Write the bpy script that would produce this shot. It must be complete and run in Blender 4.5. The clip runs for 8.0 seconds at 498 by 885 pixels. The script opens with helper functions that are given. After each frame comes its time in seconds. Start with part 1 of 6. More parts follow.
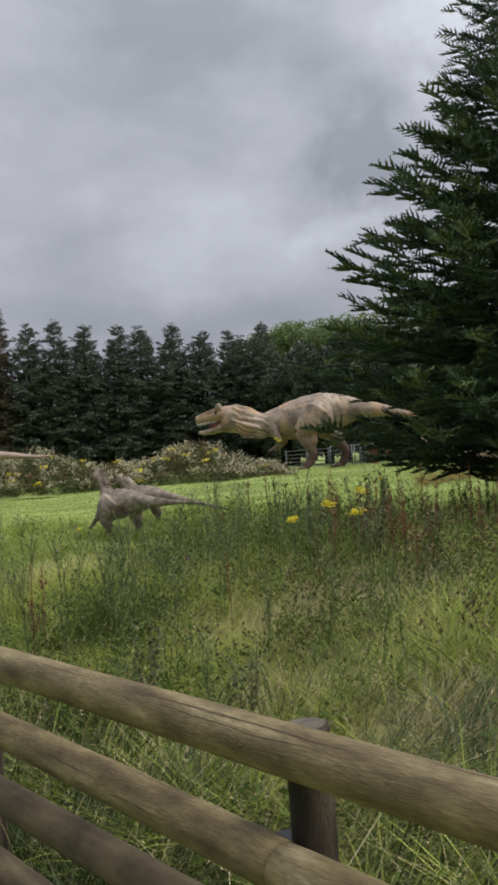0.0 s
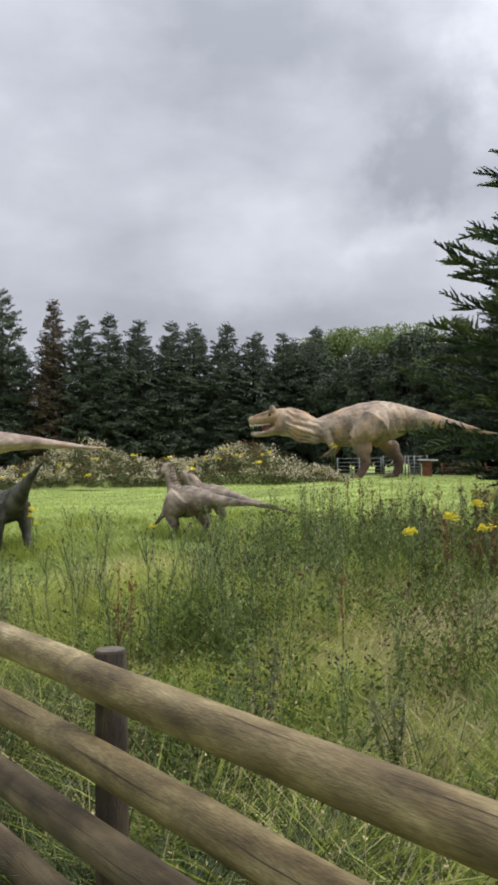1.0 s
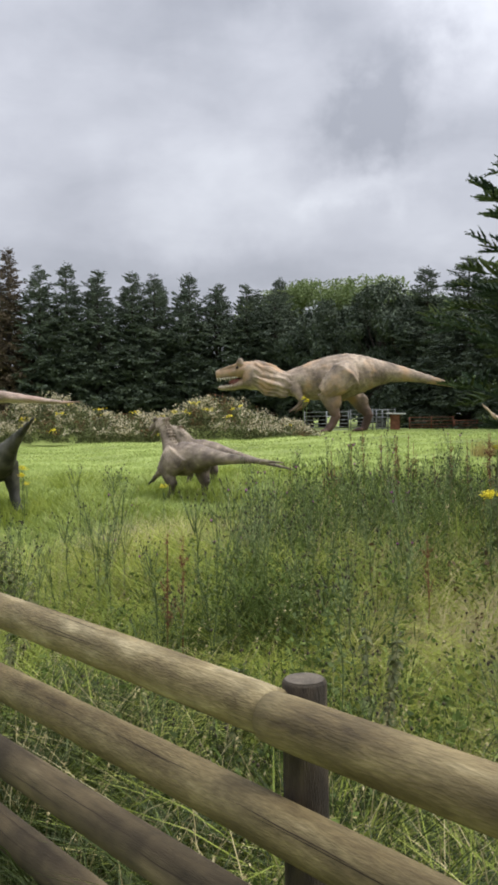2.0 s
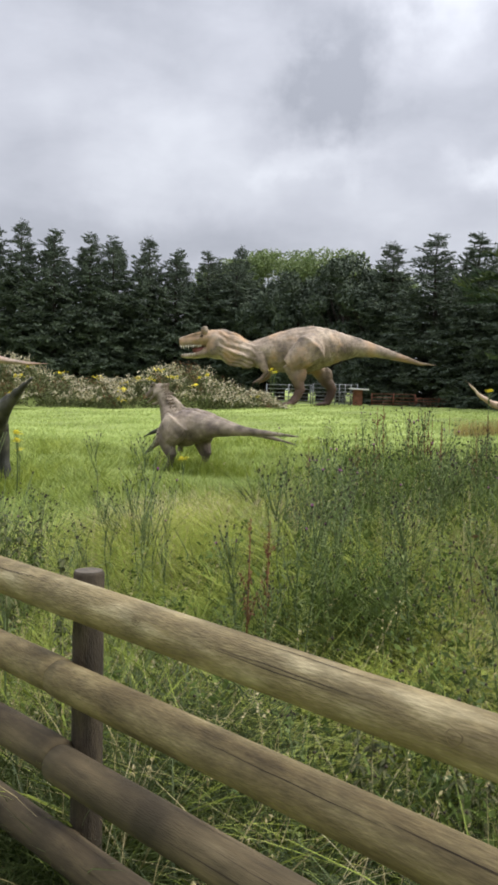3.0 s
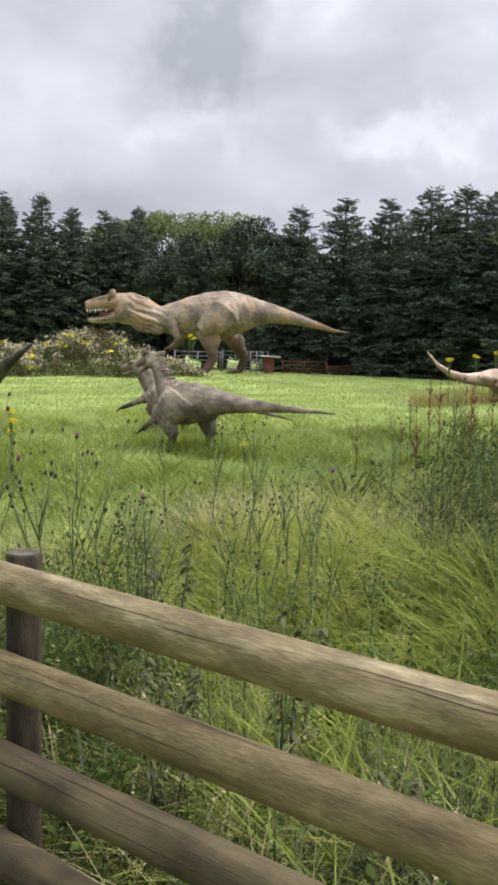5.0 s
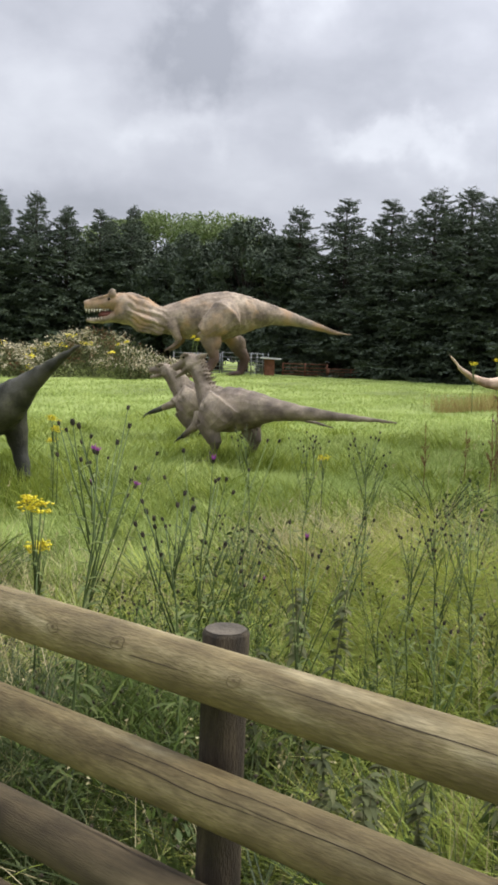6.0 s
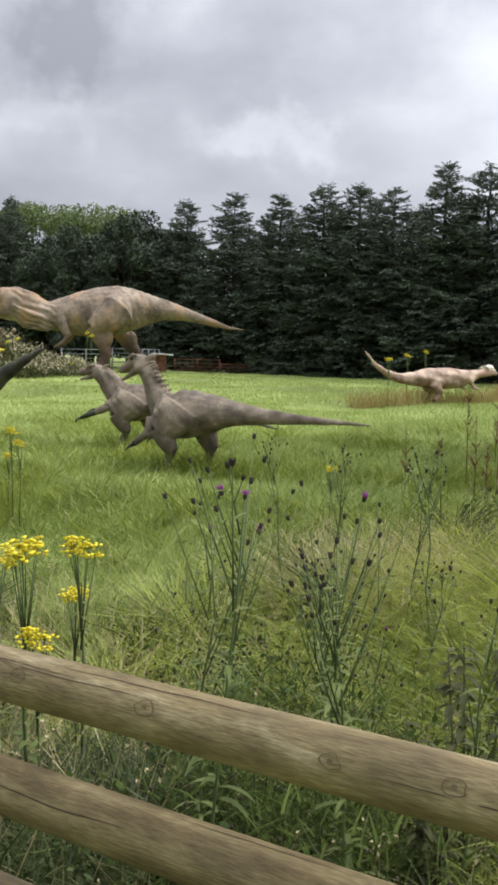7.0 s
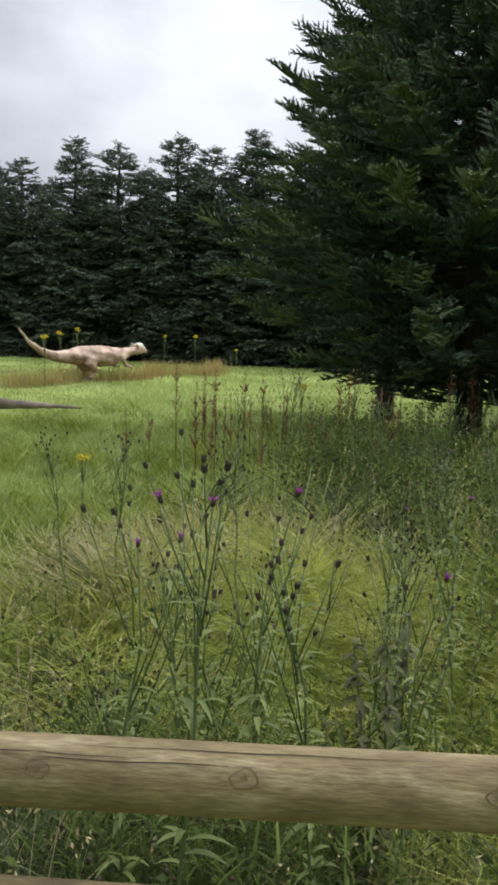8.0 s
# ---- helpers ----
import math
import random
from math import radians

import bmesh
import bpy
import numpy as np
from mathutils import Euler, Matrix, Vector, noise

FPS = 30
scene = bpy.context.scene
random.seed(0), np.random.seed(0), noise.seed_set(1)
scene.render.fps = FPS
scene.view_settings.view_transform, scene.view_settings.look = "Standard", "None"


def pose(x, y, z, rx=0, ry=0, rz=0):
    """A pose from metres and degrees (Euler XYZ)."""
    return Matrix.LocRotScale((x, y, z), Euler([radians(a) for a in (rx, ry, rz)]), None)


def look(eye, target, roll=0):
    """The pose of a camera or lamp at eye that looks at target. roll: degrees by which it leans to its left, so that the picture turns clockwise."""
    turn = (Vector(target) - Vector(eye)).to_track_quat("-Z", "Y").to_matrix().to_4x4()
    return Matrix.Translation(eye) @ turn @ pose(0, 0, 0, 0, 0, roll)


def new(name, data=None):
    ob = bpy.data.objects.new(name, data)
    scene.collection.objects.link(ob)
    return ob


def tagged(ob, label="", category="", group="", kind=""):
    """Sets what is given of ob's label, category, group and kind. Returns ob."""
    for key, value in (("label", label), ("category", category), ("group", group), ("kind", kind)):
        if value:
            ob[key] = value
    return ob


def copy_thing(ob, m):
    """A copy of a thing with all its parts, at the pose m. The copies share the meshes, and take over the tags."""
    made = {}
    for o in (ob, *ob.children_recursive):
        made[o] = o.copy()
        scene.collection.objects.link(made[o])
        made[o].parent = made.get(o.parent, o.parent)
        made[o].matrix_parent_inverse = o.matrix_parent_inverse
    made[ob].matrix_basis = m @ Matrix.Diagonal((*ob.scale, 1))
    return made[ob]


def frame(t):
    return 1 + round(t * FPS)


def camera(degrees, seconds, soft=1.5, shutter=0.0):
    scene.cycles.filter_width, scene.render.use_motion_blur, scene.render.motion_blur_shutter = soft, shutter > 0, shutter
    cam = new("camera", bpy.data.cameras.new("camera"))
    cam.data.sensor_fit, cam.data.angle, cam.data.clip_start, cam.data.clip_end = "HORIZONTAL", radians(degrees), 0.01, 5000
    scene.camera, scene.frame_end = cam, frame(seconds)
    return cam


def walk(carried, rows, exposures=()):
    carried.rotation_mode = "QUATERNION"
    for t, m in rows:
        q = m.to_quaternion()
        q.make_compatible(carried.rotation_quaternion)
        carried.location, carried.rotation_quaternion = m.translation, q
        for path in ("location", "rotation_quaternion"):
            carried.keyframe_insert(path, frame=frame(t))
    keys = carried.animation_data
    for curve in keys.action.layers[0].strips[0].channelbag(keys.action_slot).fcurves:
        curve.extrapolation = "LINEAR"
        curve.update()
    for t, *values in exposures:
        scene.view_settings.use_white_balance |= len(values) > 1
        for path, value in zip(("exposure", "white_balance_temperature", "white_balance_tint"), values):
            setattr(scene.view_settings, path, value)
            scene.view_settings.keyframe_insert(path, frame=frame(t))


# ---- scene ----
cam = camera(32.7, 8.0, soft=3.2)
PATH = [
    (0, (0.115, -0.389, 1.683), (0.077, 1.611, 1.72), -4.3),
    (0.3, (-0.057, -0.218, 1.661), (-0.111, 1.78, 1.724), -3.8),
    (0.5, (-0.165, -0.074, 1.648), (-0.27, 1.922, 1.716), -3.1),
    (1, (-0.417, 0.285, 1.665), (-0.553, 2.28, 1.716), -0.8),
    (1.2, (-0.558, 0.421, 1.665), (-0.652, 2.418, 1.698), -0.5),
    (2.3, (-1.317, 1.21, 1.684), (-1.321, 3.209, 1.602), -0.5),
    (2.5, (-1.468, 1.337, 1.66), (-1.437, 3.335, 1.57), 0.3),
    (3, (-1.857, 1.687, 1.659), (-1.758, 3.68, 1.532), 1.3),
    (3.5, (-2.179, 2.105, 1.701), (-2.036, 4.091, 1.513), 0.8),
    (4, (-2.587, 2.444, 1.692), (-2.324, 4.415, 1.477), 1.5),
    (4.5, (-2.938, 2.814, 1.657), (-2.617, 4.777, 1.447), 1.3),
    (5.8, (-3.6, 3.717, 1.653), (-3.153, 5.657, 1.469), 2.3),
    (6, (-3.699, 3.874, 1.654), (-3.289, 5.822, 1.46), 2.0),
    (6.5, (-4.001, 4.238, 1.659), (-3.568, 6.177, 1.428), 3.3),
    (7, (-4.314, 4.57, 1.693), (-3.629, 6.438, 1.494), 1.4),
    (7.5, (-4.62, 4.936, 1.69), (-3.771, 6.733, 1.465), 1.4),
    (7.7, (-4.71, 5.057, 1.706), (-3.717, 6.776, 1.462), 2.2),
    (7.8, (-4.736, 5.112, 1.7), (-3.63, 6.76, 1.452), 2.4),
    (7.9, (-4.774, 5.16, 1.69), (-3.519, 6.698, 1.448), 2.2),
    (8, (-4.82, 5.201, 1.691), (-3.403, 6.594, 1.462), 1.7),
]
walk(cam, [(t, look(eye, target, roll)) for t, eye, target, roll in PATH],
     [(0, -0.28), (0.5, 0.05), (1, 0.1), (2.5, 0.2), (3.5, 0.28), (4.5, 0.3), (6.5, 0.14), (7.5, 0.02), (8, 0.0)])

# ---- sky, sun ----
world = bpy.data.worlds.new("sky")
scene.world = world
world.use_nodes = True
SUN_AZ, SUN_EL = radians(95), radians(46)


def build_sky(w):
    nt = w.node_tree
    nt.nodes.clear()
    N, L = nt.nodes.new, nt.links.new

    def math_node(op, a, b=None, c=None):
        n = N("ShaderNodeMath")
        n.operation = op
        for k, v in enumerate((a, b, c)):
            if v is None:
                continue
            if isinstance(v, (int, float)):
                n.inputs[k].default_value = v
            else:
                L(v, n.inputs[k])
        return n.outputs[0]
    co = N("ShaderNodeTexCoord").outputs["Generated"]
    sep = N("ShaderNodeSeparateXYZ")
    L(co, sep.inputs[0])
    up = math_node("MAXIMUM", sep.outputs[2], 0.0)
    def clouds(scale, detail, rough, shift):
        mp = N("ShaderNodeMapping")
        mp.inputs["Location"].default_value = shift
        mp.inputs["Scale"].default_value = (scale, scale, scale * 2.3)
        L(co, mp.inputs[0])
        n = N("ShaderNodeTexNoise")
        n.inputs["Scale"].default_value = 1.0
        n.inputs["Detail"].default_value = detail
        n.inputs["Roughness"].default_value = rough
        n.inputs["Distortion"].default_value = 0.25
        L(mp.outputs[0], n.inputs["Vector"])
        return n.outputs["Fac"]
    big = clouds(2.6, 2.5, 0.45, CLOUD_SHIFT)
    fine = clouds(8.5, 6.0, 0.55, (3.1, 7.7, 0))
    # bearings and heights above the horizon, in degrees, ruffled by noise
    ruf = N("ShaderNodeTexNoise")
    ruf.inputs["Scale"].default_value, ruf.inputs["Detail"].default_value, ruf.inputs["Roughness"].default_value = 9.0, 5.0, 0.55
    L(co, ruf.inputs["Vector"])
    rs = N("ShaderNodeSeparateColor")
    L(ruf.outputs["Color"], rs.inputs[0])
    az = math_node("ADD", math_node("MULTIPLY", math_node("ARCTAN2", sep.outputs[0], sep.outputs[1]), 57.3), math_node("MULTIPLY", math_node("SUBTRACT", rs.outputs[0], 0.5), 15.0))
    el = math_node("ADD", math_node("MULTIPLY", math_node("ARCSINE", sep.outputs[2]), 57.3), math_node("MULTIPLY", math_node("SUBTRACT", rs.outputs[1], 0.5), 11.0))
    mixv = math_node("ADD", math_node("ADD", math_node("MULTIPLY", big, 0.4), 0.2), math_node("MULTIPLY", fine, 0.2))
    for a, e, ra, re, k in CLOUDS:
        da = math_node("MULTIPLY", math_node("SUBTRACT", az, a), 1 / ra)
        de = math_node("MULTIPLY", math_node("SUBTRACT", el, e), 1 / re)
        r2 = math_node("ADD", math_node("MULTIPLY", da, da), math_node("MULTIPLY", de, de))
        mixv = math_node("ADD", mixv, math_node("MULTIPLY", math_node("EXPONENT", math_node("MULTIPLY", r2, -1.0)), k))
    ramp = N("ShaderNodeValToRGB")
    els = ramp.color_ramp.elements
    els[0].position, els[0].color = 0.28, (0.37, 0.39, 0.45, 1)
    els[1].position, els[1].color = 0.68, (0.80, 0.83, 0.90, 1)
    m = els.new(0.46)
    m.color = (0.54, 0.56, 0.63, 1)
    L(mixv, ramp.inputs[0])
    dot = N("ShaderNodeVectorMath")
    dot.operation = "DOT_PRODUCT"
    L(co, dot.inputs[0])
    dot.inputs[1].default_value = (math.sin(SUN_AZ) * math.cos(SUN_EL), math.cos(SUN_AZ) * math.cos(SUN_EL), math.sin(SUN_EL))
    near_sun = math_node("POWER", math_node("MAXIMUM", dot.outputs["Value"], 0.0), 2.5)
    lift = math_node("ADD", math_node("ADD", math_node("MULTIPLY", up, 0.9), math_node("ADD", math_node("MULTIPLY", math_node("MAXIMUM", math_node("SUBTRACT", up, 0.5), 0.0), 4.6), 0.80)), math_node("MULTIPLY", near_sun, 0.85))
    grey = N("ShaderNodeVectorMath")
    grey.operation = "SCALE"
    L(ramp.outputs[0], grey.inputs[0])
    L(lift, grey.inputs["Scale"])
    sky = N("ShaderNodeTexSky")
    sky.sky_type = "NISHITA"
    sky.sun_disc = False
    sky.sun_elevation, sky.sun_rotation = SUN_EL, SUN_AZ
    blue = N("ShaderNodeBackground")
    L(sky.outputs[0], blue.inputs[0])
    blue.inputs[1].default_value = 0.06
    cover = N("ShaderNodeBackground")
    L(grey.outputs[0], cover.inputs[0])
    cover.inputs[1].default_value = 1.0
    mixs = N("ShaderNodeMixShader")
    mixs.inputs[0].default_value = 0.94
    L(blue.outputs[0], mixs.inputs[1])
    L(cover.outputs[0], mixs.inputs[2])
    out = N("ShaderNodeOutputWorld")
    L(mixs.outputs[0], out.inputs[0])


CLOUD_SHIFT = (0.4, 0.2, 0)
# cloud masses: bearing, height, half widths in degrees, lighter or darker
CLOUDS = [(8.4, 20.5, 3.4, 4.0, -0.24), (3, 27, 8, 3.5, -0.16), (-14, 14, 6, 5, -0.08), (-3, 8.5, 16, 2.6, -0.13), (19, 20, 8, 3.5, -0.12), (30, 25, 9, 4, -0.1),
          (7.5, 15.2, 4.0, 1.3, 0.13), (-4, 16.5, 5, 2.6, 0.05), (-9, 25, 9, 6, -0.13), (15, 25, 3.5, 6, 0.10), (21, 14, 3.5, 1.1, 0.13), (42, 17, 9, 7, 0.2)]
build_sky(world)
sun_data = bpy.data.lights.new("sun", "SUN")
sun_data.energy, sun_data.angle, sun_data.color = 2.9, radians(22), (1.0, 0.96, 0.88)
sun = new("sun", sun_data)
sun.matrix_world = look((0, 0, 0), (-math.sin(SUN_AZ) * math.cos(SUN_EL), -math.cos(SUN_AZ) * math.cos(SUN_EL), -math.sin(SUN_EL)))


# ---- materials ----
def material(name, colours, scale=6.0, rough=0.8, bump=0.0, bump_scale=60.0, stretch=(1, 1, 1), island=0.0, objrand=0.0,
             spec=0.3, detail=5.0, fine=0.0, translucent=0.0, metallic=0.0, stain=0.0, fine_scale=9.0, stain_scale=5.0):
    """Colours run over a noise at real size; island/objrand: brightness spread between pieces; fine: a second, finer grain."""
    m = bpy.data.materials.new(name)
    m.use_nodes = True
    nt = m.node_tree
    N, L = nt.nodes.new, nt.links.new
    b = nt.nodes["Principled BSDF"]
    co = N("ShaderNodeTexCoord").outputs["Object"]
    mp = N("ShaderNodeMapping")
    mp.inputs["Scale"].default_value = stretch
    L(co, mp.inputs[0])
    n = N("ShaderNodeTexNoise")
    n.inputs["Scale"].default_value, n.inputs["Detail"].default_value = scale, detail
    L(mp.outputs[0], n.inputs["Vector"])
    fac = n.outputs["Fac"]

    def mth(op, a, c):
        q = N("ShaderNodeMath")
        q.operation = op
        for k, v in enumerate((a, c)):
            if isinstance(v, (int, float)):
                q.inputs[k].default_value = v
            else:
                L(v, q.inputs[k])
        return q.outputs[0]
    if island or objrand:
        src = N("ShaderNodeNewGeometry").outputs["Random Per Island"] if island else N("ShaderNodeObjectInfo").outputs["Random"]
        k = island or objrand
        fac = mth("ADD", mth("MULTIPLY", fac, 1 - k), mth("MULTIPLY", src, k))
    ramp = N("ShaderNodeValToRGB")
    els = ramp.color_ramp.elements
    lo, hi = 0.3 * (1 - (island or objrand)), 1 - 0.3 * (1 - (island or objrand))
    for k, c in enumerate(colours):
        p = lo + (hi - lo) * k / max(1, len(colours) - 1)
        e = els[k] if k < 2 and len(colours) == 2 else (els[0] if k == 0 else els[-1] if k == len(colours) - 1 else els.new(p))
        e.position, e.color = p, (*c, 1)
    L(fac, ramp.inputs[0])
    col = ramp.outputs[0]
    if fine:
        n2 = N("ShaderNodeTexNoise")
        n2.inputs["Scale"].default_value, n2.inputs["Detail"].default_value = scale * fine_scale, 5
        L(mp.outputs[0], n2.inputs["Vector"])
        hsv = N("ShaderNodeHueSaturation")
        L(col, hsv.inputs["Color"])
        L(mth("ADD", mth("MULTIPLY", n2.outputs["Fac"], 2 * fine), 1 - fine), hsv.inputs["Value"])
        col = hsv.outputs[0]
    if stain:
        n4 = N("ShaderNodeTexNoise")
        n4.inputs["Scale"].default_value, n4.inputs["Detail"].default_value = stain_scale, 6
        L(co, n4.inputs["Vector"])
        mr = N("ShaderNodeMapRange")
        mr.inputs["From Min"].default_value, mr.inputs["From Max"].default_value = 0.32, 0.68
        mr.inputs["To Min"].default_value, mr.inputs["To Max"].default_value = 1 - stain, 1 + stain * 0.7
        L(n4.outputs["Fac"], mr.inputs["Value"])
        hs = N("ShaderNodeHueSaturation")
        L(col, hs.inputs["Color"])
        L(mr.outputs[0], hs.inputs["Value"])
        col = hs.outputs[0]
    L(col, b.inputs["Base Color"])
    b.inputs["Roughness"].default_value = rough
    b.inputs["Specular IOR Level"].default_value = spec
    b.inputs["Metallic"].default_value = metallic
    if bump:
        n3 = N("ShaderNodeTexNoise")
        n3.inputs["Scale"].default_value, n3.inputs["Detail"].default_value = bump_scale, 4
        L(mp.outputs[0], n3.inputs["Vector"])
        bp = N("ShaderNodeBump")
        bp.inputs["Strength"].default_value = bump
        bp.inputs["Distance"].default_value = 1.0 / bump_scale
        L(n3.outputs["Fac"], bp.inputs["Height"])
        L(bp.outputs[0], b.inputs["Normal"])
    if translucent:
        tr = N("ShaderNodeBsdfTranslucent")
        L(col, tr.inputs[0])
        mx = N("ShaderNodeMixShader")
        mx.inputs[0].default_value = translucent
        L(b.outputs[0], mx.inputs[1])
        L(tr.outputs[0], mx.inputs[2])
        L(mx.outputs[0], nt.nodes["Material Output"].inputs[0])
    return m


M_ground = material("meadow_soil", [(0.11, 0.135, 0.035), (0.21, 0.26, 0.07), (0.29, 0.345, 0.105)], scale=0.3, rough=0.95, fine=0.35, bump=0.6, bump_scale=25)
# thatch colours, with the shade of gaps between clumps put in
M_shaded_thatch = [(0.025, 0.022, 0.010), (0.055, 0.050, 0.020), (0.10, 0.088, 0.036)]
M_lawn = material("lawn_blades", [(0.19, 0.25, 0.06), (0.32, 0.395, 0.115), (0.48, 0.53, 0.20)], scale=1.3, island=0.3, rough=0.6, translucent=0.35)
M_tall = material("tall_grass", [(0.06, 0.085, 0.016), (0.155, 0.195, 0.03), (0.26, 0.31, 0.055), (0.41, 0.41, 0.13)], scale=2.2, island=0.25, rough=0.65, spec=0.2, translucent=0.3)
M_laid = material("laid_grass", [(0.18, 0.22, 0.037), (0.31, 0.365, 0.065), (0.43, 0.46, 0.11), (0.54, 0.52, 0.19)], scale=3.0, island=0.3, rough=0.65, spec=0.2, translucent=0.4)
M_tuft = material("tuft_blades", [(0.12, 0.16, 0.035), (0.28, 0.345, 0.085), (0.47, 0.505, 0.17)], scale=1.6, island=0.3, rough=0.6, translucent=0.35)
M_sward = material("sward_blades", [(0.08, 0.115, 0.018), (0.20, 0.255, 0.035), (0.36, 0.40, 0.07)], scale=1.1, island=0.35, rough=0.6, translucent=0.35)
# deep green, darkened further to stand in for shade at the fence foot
M_deep_shade = material("deep_green_shade_blades", [(0.022, 0.034, 0.009), (0.05, 0.072, 0.017), (0.098, 0.122, 0.032)], scale=1.3, island=0.45, rough=0.55, translucent=0.25)
M_straw = material("dry_grass", [(0.26, 0.21, 0.09), (0.40, 0.34, 0.17), (0.52, 0.46, 0.28)], scale=2.0, island=0.6, rough=0.7, translucent=0.2)
M_wood = material("weathered_rail_wood", [(0.06, 0.042, 0.018), (0.118, 0.088, 0.040), (0.175, 0.136, 0.066), (0.30, 0.25, 0.145)], scale=4.2, stretch=(1.0, 5, 5), rough=0.75, fine=0.5, stain_scale=8.0, fine_scale=8, bump=0.25, bump_scale=40, objrand=0.12, detail=8, stain=0.26)
# rail wood darkened for the low rails: grime plus painted-in shade
M_shaded_wood = material("grimy_shaded_rail_wood", [(0.022, 0.016, 0.008), (0.052, 0.038, 0.020), (0.085, 0.064, 0.034), (0.135, 0.105, 0.06)], scale=2.2, stretch=(1.0, 8, 8), rough=0.85, fine=0.4, fine_scale=5.0, bump=0.22, bump_scale=40, objrand=0.2, detail=7, stain=0.5)
M_knot = material("brown_knot", [(0.07, 0.05, 0.025), (0.16, 0.12, 0.06)], scale=40, rough=0.85)
M_post = material("dark_post_wood", [(0.016, 0.0125, 0.008), (0.038, 0.029, 0.018), (0.068, 0.052, 0.031)], scale=6.0, stretch=(5, 5, 1), rough=0.85, fine=0.4, bump=0.5, bump_scale=60)
M_endgrain = material("post_end_grain", [(0.05, 0.042, 0.032), (0.12, 0.10, 0.075)], scale=20, rough=0.9, fine=0.4, bump=0.4, bump_scale=120)
M_crack = material("wood_crack", [(0.02, 0.014, 0.01), (0.035, 0.025, 0.018)], scale=30, rough=0.95)
M_needle = material("spruce_needles", [(0.016, 0.031, 0.017), (0.04, 0.069, 0.031), (0.075, 0.115, 0.045)], scale=3.0, island=0.2, rough=0.55, translucent=0.12)
# yellower new growth, also lightened to imitate light from above on the tips
M_tip = material("spruce_lit_new_growth", [(0.03, 0.055, 0.02), (0.075, 0.11, 0.032), (0.16, 0.19, 0.05)], scale=2.6, island=0.2, rough=0.55, translucent=0.15)
M_far = material("conifer_foliage", [(0.020, 0.030, 0.020), (0.044, 0.062, 0.037), (0.080, 0.102, 0.057)], scale=0.5, island=0.45, rough=0.7)
M_brown = material("browning_foliage", [(0.03, 0.024, 0.014), (0.06, 0.045, 0.026), (0.10, 0.07, 0.04)], scale=0.6, island=0.5, rough=0.8)
M_leafy = material("broad_leaves", [(0.06, 0.09, 0.03), (0.13, 0.175, 0.06), (0.21, 0.255, 0.10)], scale=0.5, island=0.5, rough=0.6, translucent=0.25)
M_bark = material("spruce_bark", [(0.018, 0.015, 0.012), (0.045, 0.036, 0.027)], scale=9, stretch=(3, 3, 1), rough=0.95, bump=0.7, bump_scale=30)
M_stem = material("weed_stem", [(0.06, 0.09, 0.03), (0.12, 0.16, 0.055)], scale=8, objrand=0.5, rough=0.7)
M_leaf = material("weed_leaf", [(0.065, 0.09, 0.022), (0.12, 0.155, 0.04), (0.20, 0.23, 0.075)], scale=3, island=0.5, rough=0.6, translucent=0.25)
M_bankleaf = material("bank_leaves", [(0.035, 0.045, 0.015), (0.095, 0.11, 0.038), (0.20, 0.205, 0.085)], scale=1.2, island=0.5, rough=0.7, translucent=0.2)
M_bush = material("knapweed_leaf", [(0.045, 0.07, 0.016), (0.09, 0.13, 0.03), (0.17, 0.205, 0.055)], scale=2.2, island=0.4, rough=0.8, spec=0.12, translucent=0.3)
M_herb = material("dark_herb_leaf", [(0.03, 0.048, 0.013), (0.062, 0.092, 0.024), (0.115, 0.15, 0.042)], scale=1.8, island=0.45, rough=0.7, translucent=0.25)
M_rusty = material("rusty_herb_leaf", [(0.05, 0.034, 0.016), (0.11, 0.068, 0.032), (0.17, 0.135, 0.055)], scale=1.4, island=0.5, rough=0.8, translucent=0.2)
M_head = material("seed_head", [(0.02, 0.018, 0.014), (0.06, 0.045, 0.03)], scale=40, objrand=0.4, rough=0.9)
M_purple = material("purple_petals", [(0.24, 0.04, 0.24), (0.46, 0.10, 0.42)], scale=60, rough=0.7)
M_yellow = material("yellow_petals", [(0.62, 0.50, 0.015), (0.82, 0.72, 0.05)], scale=50, island=0.5, rough=0.6)
M_cream = material("cream_blossom", [(0.33, 0.29, 0.18), (0.56, 0.50, 0.36)], scale=5, island=0.6, rough=0.8)
M_dock = material("rusty_dock", [(0.10, 0.045, 0.02), (0.21, 0.10, 0.048)], scale=15, island=0.5, rough=0.9)
M_steel = material("galvanised_steel", [(0.13, 0.135, 0.14), (0.24, 0.245, 0.25)], scale=7, rough=0.5, metallic=0.5)
M_rust = material("rusty_steel", [(0.12, 0.05, 0.03), (0.24, 0.10, 0.06)], scale=5, rough=0.85)
M_roof = material("pale_roof", [(0.55, 0.54, 0.5), (0.7, 0.68, 0.64)], scale=6, rough=0.6)
M_plastic = material("dark_plastic", [(0.010, 0.011, 0.013), (0.022, 0.024, 0.028)], scale=9, rough=0.7, bump=0.1)
M_bone = material("ivory_teeth", [(0.55, 0.5, 0.4), (0.75, 0.7, 0.6)], scale=12, rough=0.4)
M_mouth = material("mouth_red", [(0.10, 0.03, 0.025), (0.2, 0.07, 0.05)], scale=12, rough=0.5)
M_eye = material("glossy_eye", [(0.01, 0.008, 0.006), (0.03, 0.02, 0.01)], scale=20, rough=0.1)


